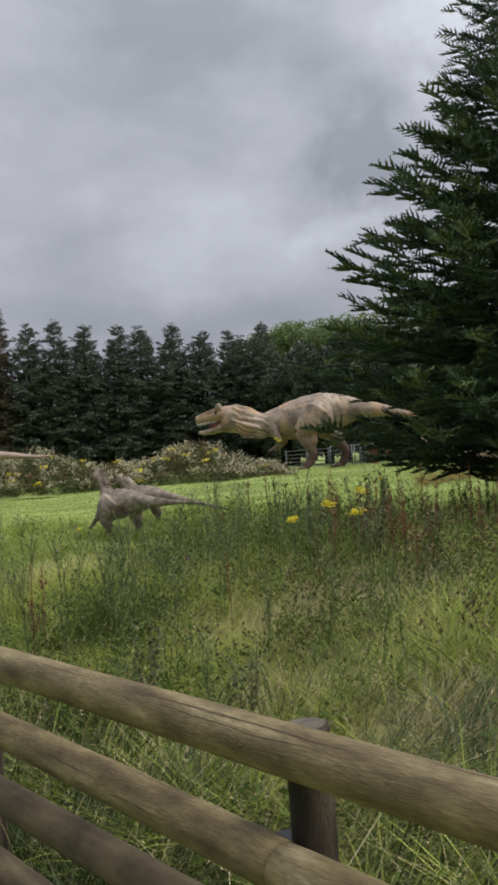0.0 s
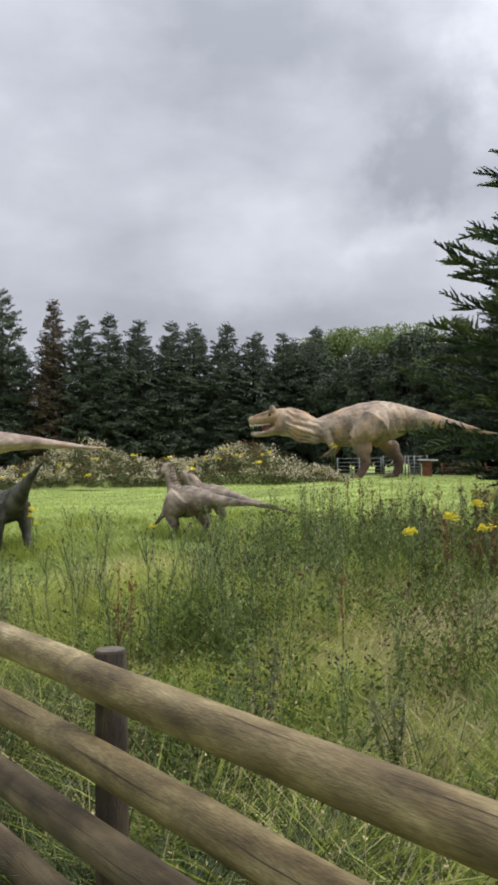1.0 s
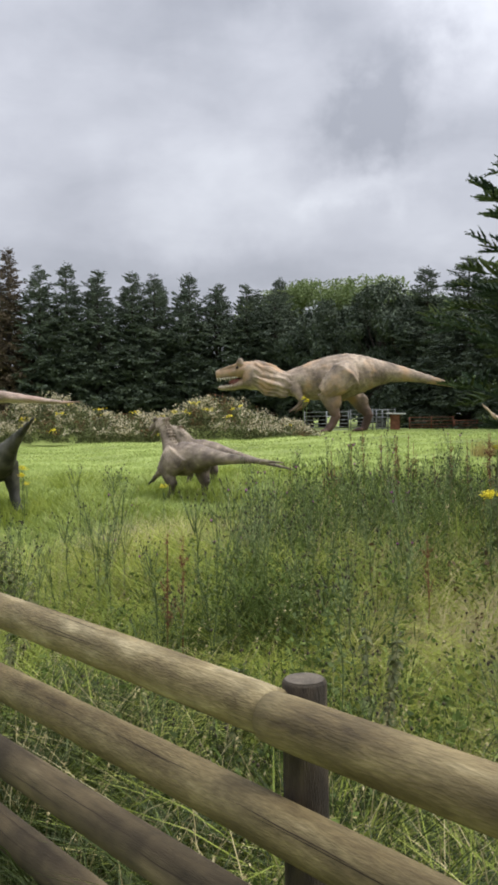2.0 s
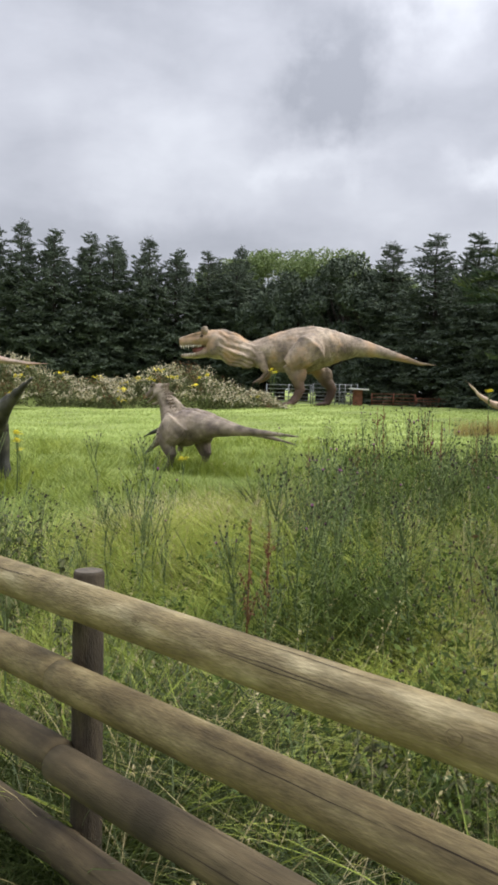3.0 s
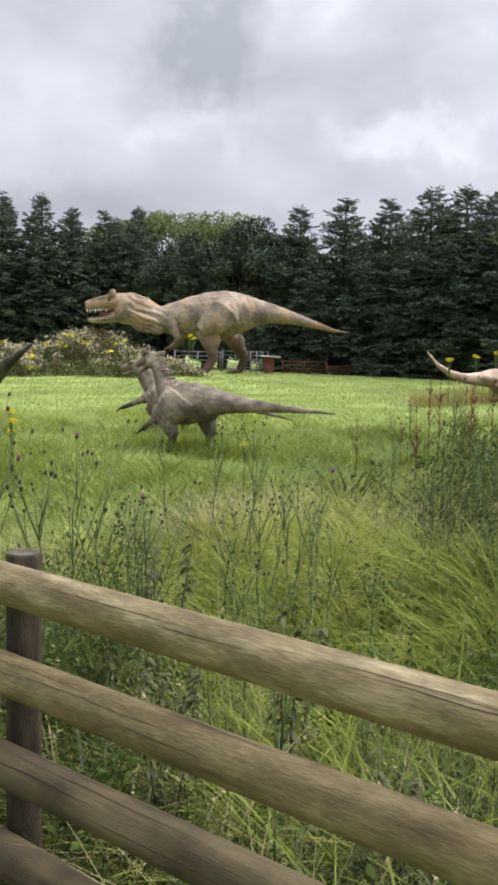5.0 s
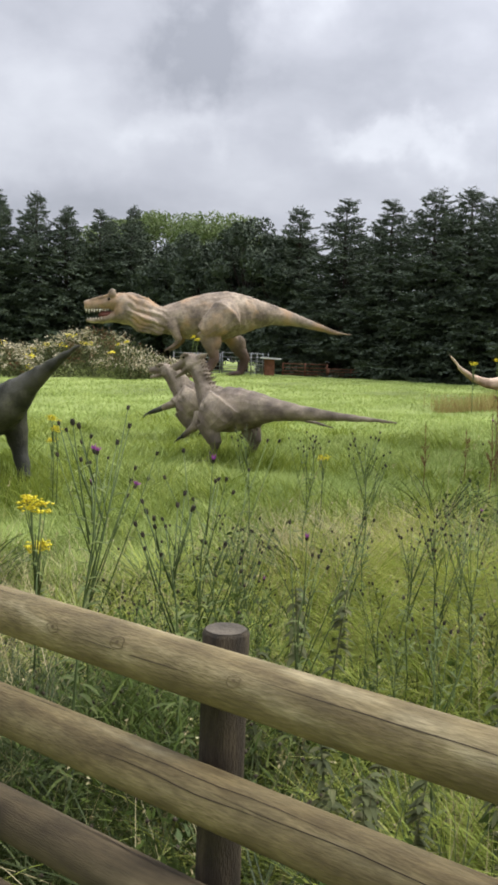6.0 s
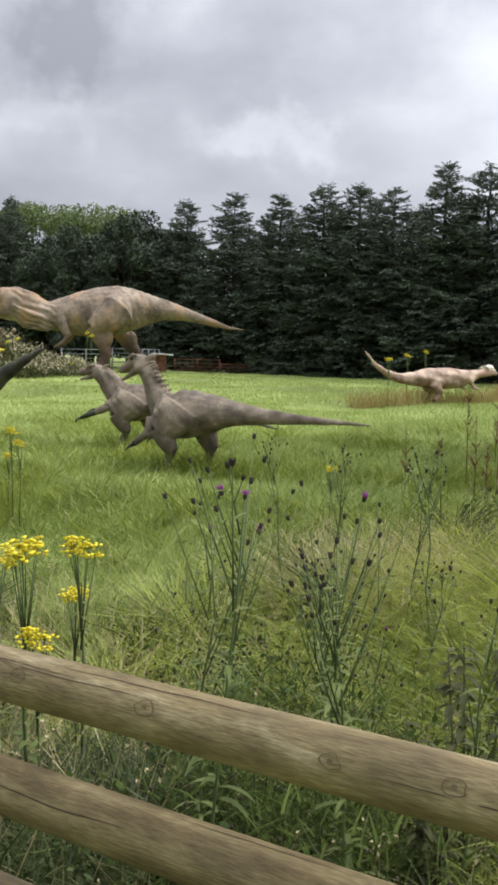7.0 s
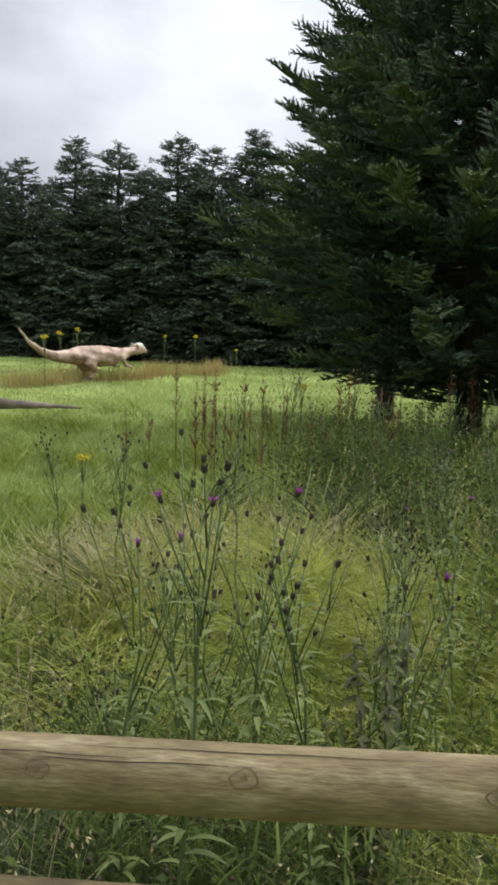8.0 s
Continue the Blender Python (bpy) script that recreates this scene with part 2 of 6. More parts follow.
def hide(name, colours, under_shade, low, high, scale, patch, patch_scale):
    """Painted statue skin: mottled back, underside shade painted in between two heights of the body, scattered
    blotches, fine scales.
    """
    m = material(name, colours, scale=scale, rough=0.65, fine=0.35, bump=0.55, bump_scale=scale * 14, detail=6, stain=0.3)
    nt = m.node_tree
    N, L = nt.nodes.new, nt.links.new
    b = nt.nodes["Principled BSDF"]
    src = b.inputs["Base Color"].links[0].from_socket
    co = N("ShaderNodeTexCoord").outputs["Object"]
    sep = N("ShaderNodeSeparateXYZ")
    L(co, sep.inputs[0])
    nz = N("ShaderNodeTexNoise")
    nz.inputs["Scale"].default_value = patch_scale
    nz.inputs["Detail"].default_value = 4
    L(co, nz.inputs["Vector"])
    ramp = N("ShaderNodeMapRange")
    ramp.inputs["From Min"].default_value, ramp.inputs["From Max"].default_value = 0.5, 0.66
    L(nz.outputs["Fac"], ramp.inputs["Value"])
    mx = N("ShaderNodeMix")
    mx.data_type = "RGBA"
    L(ramp.outputs[0], mx.inputs["Factor"])
    L(src, mx.inputs["A"])
    mx.inputs["B"].default_value = (*patch, 1)
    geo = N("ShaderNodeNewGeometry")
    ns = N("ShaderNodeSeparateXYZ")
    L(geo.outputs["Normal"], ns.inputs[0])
    # skin darkens downwards from high to low, imitating shade on underside and legs
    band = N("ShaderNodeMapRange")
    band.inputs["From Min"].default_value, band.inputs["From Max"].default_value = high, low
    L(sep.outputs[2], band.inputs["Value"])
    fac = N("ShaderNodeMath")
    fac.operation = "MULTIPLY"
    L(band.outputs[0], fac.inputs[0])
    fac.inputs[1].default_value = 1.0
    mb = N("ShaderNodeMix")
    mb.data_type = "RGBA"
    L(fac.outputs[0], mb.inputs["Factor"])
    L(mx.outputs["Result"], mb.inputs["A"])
    mb.inputs["B"].default_value = (*under_shade, 1)
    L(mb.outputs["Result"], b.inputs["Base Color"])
    return m


# the colour after each list is the painted shade of belly and legs
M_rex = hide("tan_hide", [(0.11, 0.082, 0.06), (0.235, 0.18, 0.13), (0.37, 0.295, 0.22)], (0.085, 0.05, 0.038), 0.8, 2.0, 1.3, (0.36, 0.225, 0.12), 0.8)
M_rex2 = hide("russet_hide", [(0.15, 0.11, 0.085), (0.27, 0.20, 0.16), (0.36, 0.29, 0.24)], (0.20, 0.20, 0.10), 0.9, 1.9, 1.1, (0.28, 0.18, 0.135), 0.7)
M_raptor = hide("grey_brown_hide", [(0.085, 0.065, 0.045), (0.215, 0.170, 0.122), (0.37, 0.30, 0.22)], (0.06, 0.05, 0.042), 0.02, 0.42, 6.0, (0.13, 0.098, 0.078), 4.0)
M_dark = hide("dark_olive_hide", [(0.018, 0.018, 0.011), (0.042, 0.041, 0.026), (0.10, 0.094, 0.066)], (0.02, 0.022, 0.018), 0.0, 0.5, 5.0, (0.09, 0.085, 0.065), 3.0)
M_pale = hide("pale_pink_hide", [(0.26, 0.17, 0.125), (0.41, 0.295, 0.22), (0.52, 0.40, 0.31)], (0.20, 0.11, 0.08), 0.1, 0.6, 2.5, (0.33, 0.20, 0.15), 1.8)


# ---- helpers for meshes ----
def fill(me, V, F):
    V = np.asarray(V, np.float32).reshape(-1, 3)
    F = np.asarray(F, np.int32)
    k = F.shape[1]
    me.vertices.add(len(V))
    me.vertices.foreach_set("co", V.ravel())
    me.loops.add(F.size)
    me.loops.foreach_set("vertex_index", F.ravel())
    me.polygons.add(len(F))
    me.polygons.foreach_set("loop_start", np.arange(0, F.size, k, dtype=np.int32))
    me.update(calc_edges=True)
    me.validate()
    return me


def np_part(name, V, F, mat, parent=None, label=""):
    me = fill(bpy.data.meshes.new(name), V, F)
    me.materials.append(mat)
    ob = new(name, me)
    ob.parent = parent
    return tagged(ob, label)


def part(name, bm, mat, parent=None, label="", smooth=True):
    me = bpy.data.meshes.new(name)
    bm.to_mesh(me)
    bm.free()
    for m in (mat if isinstance(mat, (list, tuple)) else [mat]):
        me.materials.append(m)
    if smooth:
        me.polygons.foreach_set("use_smooth", [True] * len(me.polygons))
    ob = new(name, me)
    ob.parent = parent
    return tagged(ob, label)


def empty(name, m, label, category, group="", kind=""):
    ob = new(name)
    ob.empty_display_size = 0.2
    ob.matrix_world = m
    return tagged(ob, label, category, group, kind)


def tube(bm, pts, rads, seg=12, cap=True, mat=0):
    """A tube along pts; rads: (half width across y, half height) at each point."""
    pts = [Vector(p) for p in pts]
    rings = []
    for k, p in enumerate(pts):
        tan = (pts[min(k + 1, len(pts) - 1)] - pts[max(k - 1, 0)]).normalized()
        side = Vector((0, 1, 0)) - tan * tan.y
        if side.length < 0.15:
            side = Vector((1, 0, 0)) - tan * tan.x
        side.normalize()
        up = side.cross(tan)
        w, h = rads[k] if isinstance(rads[k], (tuple, list)) else (rads[k], rads[k])
        rings.append([bm.verts.new(p + side * (w * math.cos(a)) + up * (h * math.sin(a))) for a in (2 * math.pi * j / seg for j in range(seg))])
    for a, b in zip(rings, rings[1:]):
        for j in range(seg):
            f = bm.faces.new((a[j], a[(j + 1) % seg], b[(j + 1) % seg], b[j]))
            f.material_index = mat
    if cap:
        for r in (rings[0][::-1], rings[-1]):
            bm.faces.new(r).material_index = mat
    return rings


def ball(bm, c, r, mat=0, u=10, v=7):
    m = Matrix.Translation(c) @ Matrix.Diagonal((*(r if isinstance(r, (tuple, list)) else (r, r, r)), 1))
    for f in {f for vt in bmesh.ops.create_uvsphere(bm, u_segments=u, v_segments=v, radius=1, matrix=m)["verts"] for f in vt.link_faces}:
        f.material_index = mat


def cone(bm, base, tip, r, mat=0, seg=5):
    base, tip = Vector(base), Vector(tip)
    d = tip - base
    m = Matrix.Translation(base + d / 2) @ d.to_track_quat("Z", "Y").to_matrix().to_4x4()
    for f in {f for vt in bmesh.ops.create_cone(bm, cap_ends=True, segments=seg, radius1=r, radius2=r * 0.1, depth=d.length, matrix=m)["verts"] for f in vt.link_faces}:
        f.material_index = mat


def fuse(bm, voxel, rough_amp, rough_scale, folds=None, smooth=4):
    """Melts overlapping tubes into one skin, smooths it and roughens it a little; returns a bmesh."""
    me = bpy.data.meshes.new("melt")
    bm.to_mesh(me)
    bm.free()
    ob = new("melt", me)
    r = ob.modifiers.new("r", "REMESH")
    r.mode, r.voxel_size = "VOXEL", voxel
    s = ob.modifiers.new("s", "SMOOTH")
    s.factor, s.iterations = 0.5, smooth
    dg = bpy.context.evaluated_depsgraph_get()
    out = bpy.data.meshes.new_from_object(ob.evaluated_get(dg))
    bpy.data.objects.remove(ob)
    bpy.data.meshes.remove(me)
    res = bmesh.new()
    res.from_mesh(out)
    bpy.data.meshes.remove(out)
    res.normal_update()
    for v in res.verts:
        k = noise.noise(v.co * rough_scale) + 0.5 * noise.noise(v.co * rough_scale * 2.3)
        d = k * rough_amp
        if folds:
            d += folds(v.co)
        v.co += v.normal * d
    return res


def smooth01(a, b, x):
    t = np.clip((x - a) / (b - a), 0, 1)
    return t * t * (3 - 2 * t)


# fence line: along U from post C, N points into the field
FC, FU, FN = np.array((-2.2, 4.2)), np.array((-0.655, 0.7556)), np.array((0.7556, 0.655))


def height(x, y):
    """Ground height: level on the path, a low bank behind the fence, then a gentle rise."""
    s = (x - FC[0]) * FN[0] + (y - FC[1]) * FN[1]
    h = 0.60 * smooth01(0.2, 4.0, s) + 0.30 * smooth01(6, 26, s)
    return h + 0.03 * np.sin(x * 1.7 + y * 0.6) * smooth01(0.5, 3, s) + 0.02 * np.sin(y * 2.3 - x * 1.1)


def ground_at(x, y):
    return float(height(np.float64(x), np.float64(y)))


def us(u, s):
    p = FC + FU * u + FN * s
    return float(p[0]), float(p[1])


# ---- ground ----
def build_ground():
    def axis(lo, hi, near_lo, near_hi, fine, n):
        a = np.concatenate([near_lo - np.geomspace(0.6, near_lo - lo, n)[::-1], np.arange(near_lo, near_hi, fine), near_hi + np.geomspace(0.6, hi - near_hi, n)])
        return a
    X, Y = axis(-900, 900, -14, 20, 0.4, 14), axis(-900, 900, -4, 50, 0.4, 14)
    gx, gy = np.meshgrid(X, Y)
    Z = height(gx, gy)
    V = np.stack([gx, gy, Z], -1).reshape(-1, 3)
    i = np.arange(len(V)).reshape(len(Y), len(X))
    F = np.stack([i[:-1, :-1], i[:-1, 1:], i[1:, 1:], i[1:, :-1]], -1).reshape(-1, 4)
    ob = np_part("ground", V, F, M_ground, label="green meadow ground rising gently behind the fence")
    ob.data.polygons.foreach_set("use_smooth", [True] * len(ob.data.polygons))
    tagged(ob, category="ground", kind="structure")


def rough_soil():
    """Thatch where the grass is left uncut, darkened to paint in the shade between the stems."""
    ob = bpy.data.objects["ground"]
    me = ob.data
    co = np.empty(len(me.vertices) * 3, np.float32)
    me.vertices.foreach_get("co", co)
    x, y = co[0::3], co[1::3]
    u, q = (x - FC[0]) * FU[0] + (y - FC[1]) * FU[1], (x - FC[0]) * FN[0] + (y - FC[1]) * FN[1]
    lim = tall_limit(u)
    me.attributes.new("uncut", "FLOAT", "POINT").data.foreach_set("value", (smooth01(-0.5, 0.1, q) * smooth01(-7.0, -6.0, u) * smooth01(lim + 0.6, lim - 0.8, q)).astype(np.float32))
    nt = M_ground.node_tree
    N, L = nt.nodes.new, nt.links.new
    b = nt.nodes["Principled BSDF"]
    src = b.inputs["Base Color"].links[0].from_socket
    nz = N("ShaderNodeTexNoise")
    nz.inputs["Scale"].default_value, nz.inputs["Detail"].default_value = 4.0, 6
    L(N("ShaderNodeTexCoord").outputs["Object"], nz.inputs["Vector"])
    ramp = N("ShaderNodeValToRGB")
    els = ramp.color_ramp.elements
    els[0].position, els[0].color, els[1].position, els[1].color = 0.3, (*M_shaded_thatch[0], 1), 0.7, (*M_shaded_thatch[2], 1)
    els.new(0.5).color = (*M_shaded_thatch[1], 1)
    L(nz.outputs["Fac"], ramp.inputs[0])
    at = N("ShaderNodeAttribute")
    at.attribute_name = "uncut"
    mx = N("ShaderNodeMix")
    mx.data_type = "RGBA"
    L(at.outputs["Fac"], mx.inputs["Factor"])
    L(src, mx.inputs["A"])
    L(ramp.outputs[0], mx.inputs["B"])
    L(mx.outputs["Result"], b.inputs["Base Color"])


def tall_limit(u):
    """How far the uncut grass reaches into the field along the fence."""
    return np.interp(u, [-8, -1, 1.5, 2.3, 2.9, 3.6, 5, 8, 13], [7, 7, 7, 6.8, 4.6, 2.5, 2.0, 1.8, 1.8])


build_ground()
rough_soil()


# ---- fence ----
# rail heights at post C and their fall along the run
RAIL_Z = (1.045, 0.803, 0.556, 0.298)
RAIL_FALL = (0.0065, 0.0055, 0.0125, 0.0125)


def build_fence():
    base = pose(*us(0, 0), 0, 0, 0, math.degrees(math.atan2(FU[1], FU[0])))
    fence = empty("rail_fence", base, "round wooden post and rail fence with weathered tan rails", "fence")
    rnd = random.Random(4)
    SP = 1.8

    def rail(x0, x1, z, seed, fall):
        def sink(x):
            return z - fall * x
        r = random.Random(seed)
        bm = bmesh.new()
        n = int((x1 - x0) / 0.06)
        ph = r.uniform(0, 9)
        prev = None
        seg = 20
        rad0, rad1 = 0.056 * r.uniform(0.97, 1.03), 0.056 * r.uniform(0.97, 1.03)
        knots = [(r.uniform(x0 + 0.1, x1 - 0.1), r.uniform(0, 6.28)) for _ in range(3)]
        if z > 1.0:
            # the large knots of the top rail
            knots += [(kx, ka) for kx, ka in ((-3.55, 0.2), (-1.72, 0.3), (-0.44, 0.45), (1.66, 0.5), (1.97, 0.55), (2.17, 0.4), (2.54, 0.55), (2.85, 0.5)) if x0 + 0.05 < kx < x1 - 0.05]
        rings = []
        for k in range(n + 1):
            x = x0 + (x1 - x0) * k / n
            f = k / n
            R = rad0 + (rad1 - rad0) * f
            if k in (0, n):
                R *= 0.965
            oy, oz = 0.006 * math.sin(x * 1.3 + ph), 0.006 * math.sin(x * 0.9 + ph * 2)
            ring = []
            for j in range(seg):
                a = 2 * math.pi * j / seg
                rr = R * (1 + 0.018 * noise.noise(Vector((x * 2.5, math.cos(a) * 1.5, seed + math.sin(a) * 1.5))))
                for kx, ka in knots:
                    d2 = ((x - kx) / 0.035) ** 2 + (((a - ka + math.pi) % (2 * math.pi) - math.pi) / 0.45) ** 2
                    rr += 0.0035 * math.exp(-d2)
                ring.append(bm.verts.new((x, 0.095 + oy + rr * math.cos(a), sink(x) + oz + rr * math.sin(a))))
            rings.append(ring)
        for a, b in zip(rings, rings[1:]):
            for j in range(seg):
                bm.faces.new((a[j], b[j], b[(j + 1) % seg], a[(j + 1) % seg]))
        bm.faces.new(rings[0])
        bm.faces.new(rings[-1][::-1])
        # the two lowest rails carry their shade in the wood colour
        ob = part("rail", bm, M_shaded_wood if z < 0.6 else M_wood, fence, "lower rail, darkened for grime and shade" if z < 0.6 else "")
        # drying cracks and knot rings lie a little proud of the bark-free face
        for q in range(int(4.5 * (x1 - x0) / 1.8)):
            bm = bmesh.new()
            cx, ca = r.uniform(x0 + 0.2, x1 - 0.8), r.uniform(0.0, 1.9)
            ln, steps = r.uniform(0.25, 0.7), 10
            vs = []
            for t in range(steps + 1):
                x = cx + ln * t / steps
                f = (x - x0) / (x1 - x0)
                oy, oz = 0.006 * math.sin(x * 1.3 + ph), 0.006 * math.sin(x * 0.9 + ph * 2)
                aa = ca + 0.12 * noise.noise(Vector((x * 6, q, seed)))
                w = 0.03 * math.sin(math.pi * t / steps) + 0.004
                R = (rad0 + (rad1 - rad0) * f) * (1 + 0.018 * noise.noise(Vector((x * 2.5, math.cos(aa) * 1.5, seed + math.sin(aa) * 1.5)))) + 0.001
                vs.append([bm.verts.new((x, 0.095 + oy + R * math.cos(aa + e), sink(x) + oz + R * math.sin(aa + e))) for e in (-w / 2, w / 2)])
            for a, b in zip(vs, vs[1:]):
                bm.faces.new((a[0], b[0], b[1], a[1]))
            part("crack", bm, M_crack, ob, "dark drying crack")
        for kx, ka in knots:
            if math.sin(ka) < -0.5:
                continue
            bm = bmesh.new()
            f = (kx - x0) / (x1 - x0)
            R = rad0 + (rad1 - rad0) * f
            oy, oz = 0.006 * math.sin(kx * 1.3 + ph), 0.006 * math.sin(kx * 0.9 + ph * 2)
            rings2 = []
            wide = r.uniform(0.75, 1.15)
            for rr in (0.0, 0.0035, 0.0112, 0.0132):
                ring = []
                for j in range(12):
                    t = 2 * math.pi * j / 12
                    q = wide * rr * (1 + 0.5 * noise.noise(Vector((math.cos(t), math.sin(t), kx * 7))))
                    x, da = kx + q * 1.5 * math.cos(t), q * math.sin(t) / R
                    d2 = ((x - kx) / 0.035) ** 2 + (da / 0.45) ** 2
                    RR = R * 1.012 + 0.0035 * math.exp(-d2) + 0.0012
                    ring.append(bm.verts.new((x, 0.095 + oy + RR * math.cos(ka + da), sink(x) + oz + RR * math.sin(ka + da))))
                rings2.append(ring)
            for a, b in ((rings2[2], rings2[3]),):
                for j in range(12):
                    bm.faces.new((a[j], b[j], b[(j + 1) % 12], a[(j + 1) % 12]))
            bm.faces.new(rings2[1])
            bmesh.ops.delete(bm, geom=rings2[0], context="VERTS")
            part("knot", bm, M_knot, ob, "raised brown knot")
    for level, z in enumerate(RAIL_Z):
        ends = [-9, -7, -5, -3, -1, 3, 5, 7, 9, 11, 13] if level == 0 else list(range(-9 if level == 3 else -10, 14, 2))
        for k, k2 in zip(ends, ends[1:]):
            rail(k * SP + 0.003, k2 * SP - 0.003, z, 31 * level + k + 50, RAIL_FALL[level])
    for k in range(-9, 13):
        bm = bmesh.new()
        top = 1.10 + rnd.uniform(-0.012, 0.012)
        R = rnd.uniform(0.046, 0.05)
        tube(bm, [(k * SP, 0, -0.4), (k * SP, 0, 0.3), (k * SP, 0, 0.8), (k * SP, 0, top - 0.006), (k * SP, 0, top)], [R * 1.06, R * 1.04, R, R, R * 0.93], seg=20)
        for v in bm.verts:
            v.co += Vector((noise.noise(v.co * 9 + Vector((k, 0, 0))), noise.noise(v.co * 9 + Vector((0, k, 5))), 0)) * 0.003
        post = part("post", bm, M_post, fence, "dark round post")
        bm = bmesh.new()
        for rr in (1.0,):
            bmesh.ops.create_circle(bm, cap_ends=True, segments=20, radius=R * 0.88, matrix=Matrix.Translation((k * SP, 0, top + 0.002)))
        part("end_grain", bm, M_endgrain, post, "greyed sawn post top", smooth=False)


build_fence()


# ---- statues ----
def statue(name, bm, mats, m, label):
    ob = part(name, bm, mats)
    ob.matrix_world = m
    return tagged(ob, label, "dinosaur statue")


def rex_mesh(tail_lift=0.0, voxel=0.038):
    bm = bmesh.new()
    # spine: x, top, bottom, half width
    body = [(1.35, 3.93, 2.62, 0.50), (1.89, 3.95, 2.54, 0.60), (2.39, 3.78, 2.38, 0.60), (2.9, 3.45, 2.24, 0.56), (3.3, 3.33, 2.17, 0.60), (3.9, 3.53, 2.07, 0.74),
            (4.5, 3.74, 1.90, 0.88), (5.4, 3.96, 1.80, 0.98), (6.3, 4.05, 1.92, 0.95), (6.9, 3.94, 2.10, 0.82), (7.6, 3.69, 2.36, 0.62), (8.4, 3.44, 2.54, 0.48),
            (9.4, 3.07, 2.50, 0.32), (10.4, 2.68, 2.32, 0.20), (11.4, 2.28, 2.10, 0.10), (12.2, 2.12, 2.07, 0.03)]
    pts, rad = [], []
    for x, t, b, w in body:
        lift = tail_lift * max(0, (x - 6.9) / 5.3) ** 1.3
        pts.append((x, 0, (t + b) / 2 + lift))
        rad.append((w, (t - b) / 2))
    tube(bm, pts, rad, seg=22)
    # skull, upper jaw, lower jaw
    tube(bm, [(-0.03, 0, 3.36), (0.06, 0, 3.37), (0.4, 0, 3.40), (0.95, 0, 3.5), (1.5, 0, 3.5)], [(0.2, 0.17), (0.28, 0.24), (0.33, 0.28), (0.42, 0.32), (0.46, 0.4)], seg=16)
    tube(bm, [(0.06, 0, 2.74), (0.3, 0, 2.70), (0.7, 0, 2.74), (1.15, 0, 2.86), (1.6, 0, 2.95)], [(0.17, 0.07), (0.25, 0.11), (0.31, 0.15), (0.38, 0.24), (0.42, 0.32)], seg=14)
    for sy in (-1, 1):
        ball(bm, (1.15, 0.34 * sy, 3.86), (0.18, 0.14, 0.22))
        tube(bm, [(0.15, 0.16 * sy, 3.55), (0.6, 0.24 * sy, 3.68), (1.05, 0.3 * sy, 3.78)], [0.06, 0.08, 0.1], seg=8)
        ball(bm, (1.55, 0.36 * sy, 3.1), (0.32, 0.2, 0.42))
        # throat folds
        for q in range(5):
            tube(bm, [(1.75 + 0.05 * q, (0.54 - 0.05 * q) * sy, 3.15 - 0.14 * q), (2.3, (0.62 - 0.05 * q) * sy, 2.86 - 0.13 * q), (2.95, (0.57 - 0.05 * q) * sy, 2.68 - 0.11 * q), (3.4, 0.42 * sy, 2.55 - 0.1 * q)], [0.05, 0.1, 0.1, 0.05], seg=7)
    # near (camera side, -y) and far leg
    for sy, hip, knee, ankle, toe in ((-1, (6.05, 3.0), (5.0, 2.15), (5.6, 1.0), (5.2, 0.16)), (1, (6.1, 2.9), (6.55, 1.95), (7.4, 0.98), (7.15, 0.16))):
        y = 1.0 * sy
        tube(bm, [(hip[0] + 0.25, 0.62 * sy, hip[1] + 0.35), (hip[0], y * 1.1, hip[1] - 0.05), ((hip[0] + knee[0]) / 2, y * 1.16, (hip[1] + knee[1]) / 2 - 0.02), (knee[0], y * 1.08, knee[1])],
             [(0.30, 0.5), (0.46, 0.8), (0.42, 0.62), (0.32, 0.40)], seg=14)
        ball(bm, (knee[0] + 0.52, y * 1.06, knee[1] - 0.35), (0.34, 0.26, 0.5), u=14, v=10)
        mid = ((knee[0] * 0.55 + ankle[0] * 0.45) + 0.12, y * 1.06, knee[1] * 0.55 + ankle[1] * 0.45)
        tube(bm, [(knee[0] + 0.02, y * 1.08, knee[1] + 0.12), mid, (ankle[0], y, ankle[1])], [(0.27, 0.34), (0.25, 0.33), (0.19, 0.22)], seg=12)
        tube(bm, [(ankle[0], y, ankle[1] + 0.08), ((ankle[0] + toe[0]) / 2, y, (ankle[1] + toe[1]) / 2), (toe[0], y, toe[1] + 0.08)], [(0.2, 0.24), (0.19, 0.21), (0.22, 0.2)], seg=12)
        for k in (-1, 0, 1):
            tube(bm, [(toe[0] + 0.1, y, 0.18), (toe[0] - 0.3, y + 0.22 * k, 0.15), (toe[0] - 0.62, y + 0.36 * k, 0.07)], [0.15, 0.13, 0.05], seg=9)
        ay = 0.6 * sy
        off = 0 if sy < 0 else 0.35
        tube(bm, [(3.75 + off, ay * 0.9, 2.75), (3.75 + off, ay * 1.1, 2.4), (4.05 + off, ay * 1.15, 1.85)], [(0.2, 0.34), (0.17, 0.26), (0.12, 0.14)], seg=10)
        tube(bm, [(4.05 + off, ay * 1.15, 1.9), (3.8 + off, ay * 1.1, 1.62), (3.58 + off, ay, 1.48)], [0.12, 0.09, 0.08], seg=9)
        for k in (-1, 1):
            tube(bm, [(3.6 + off, ay, 1.5), (3.45 + off, ay + 0.07 * k, 1.42), (3.38 + off, ay + 0.08 * k, 1.28)], [0.06, 0.045, 0.015], seg=6)

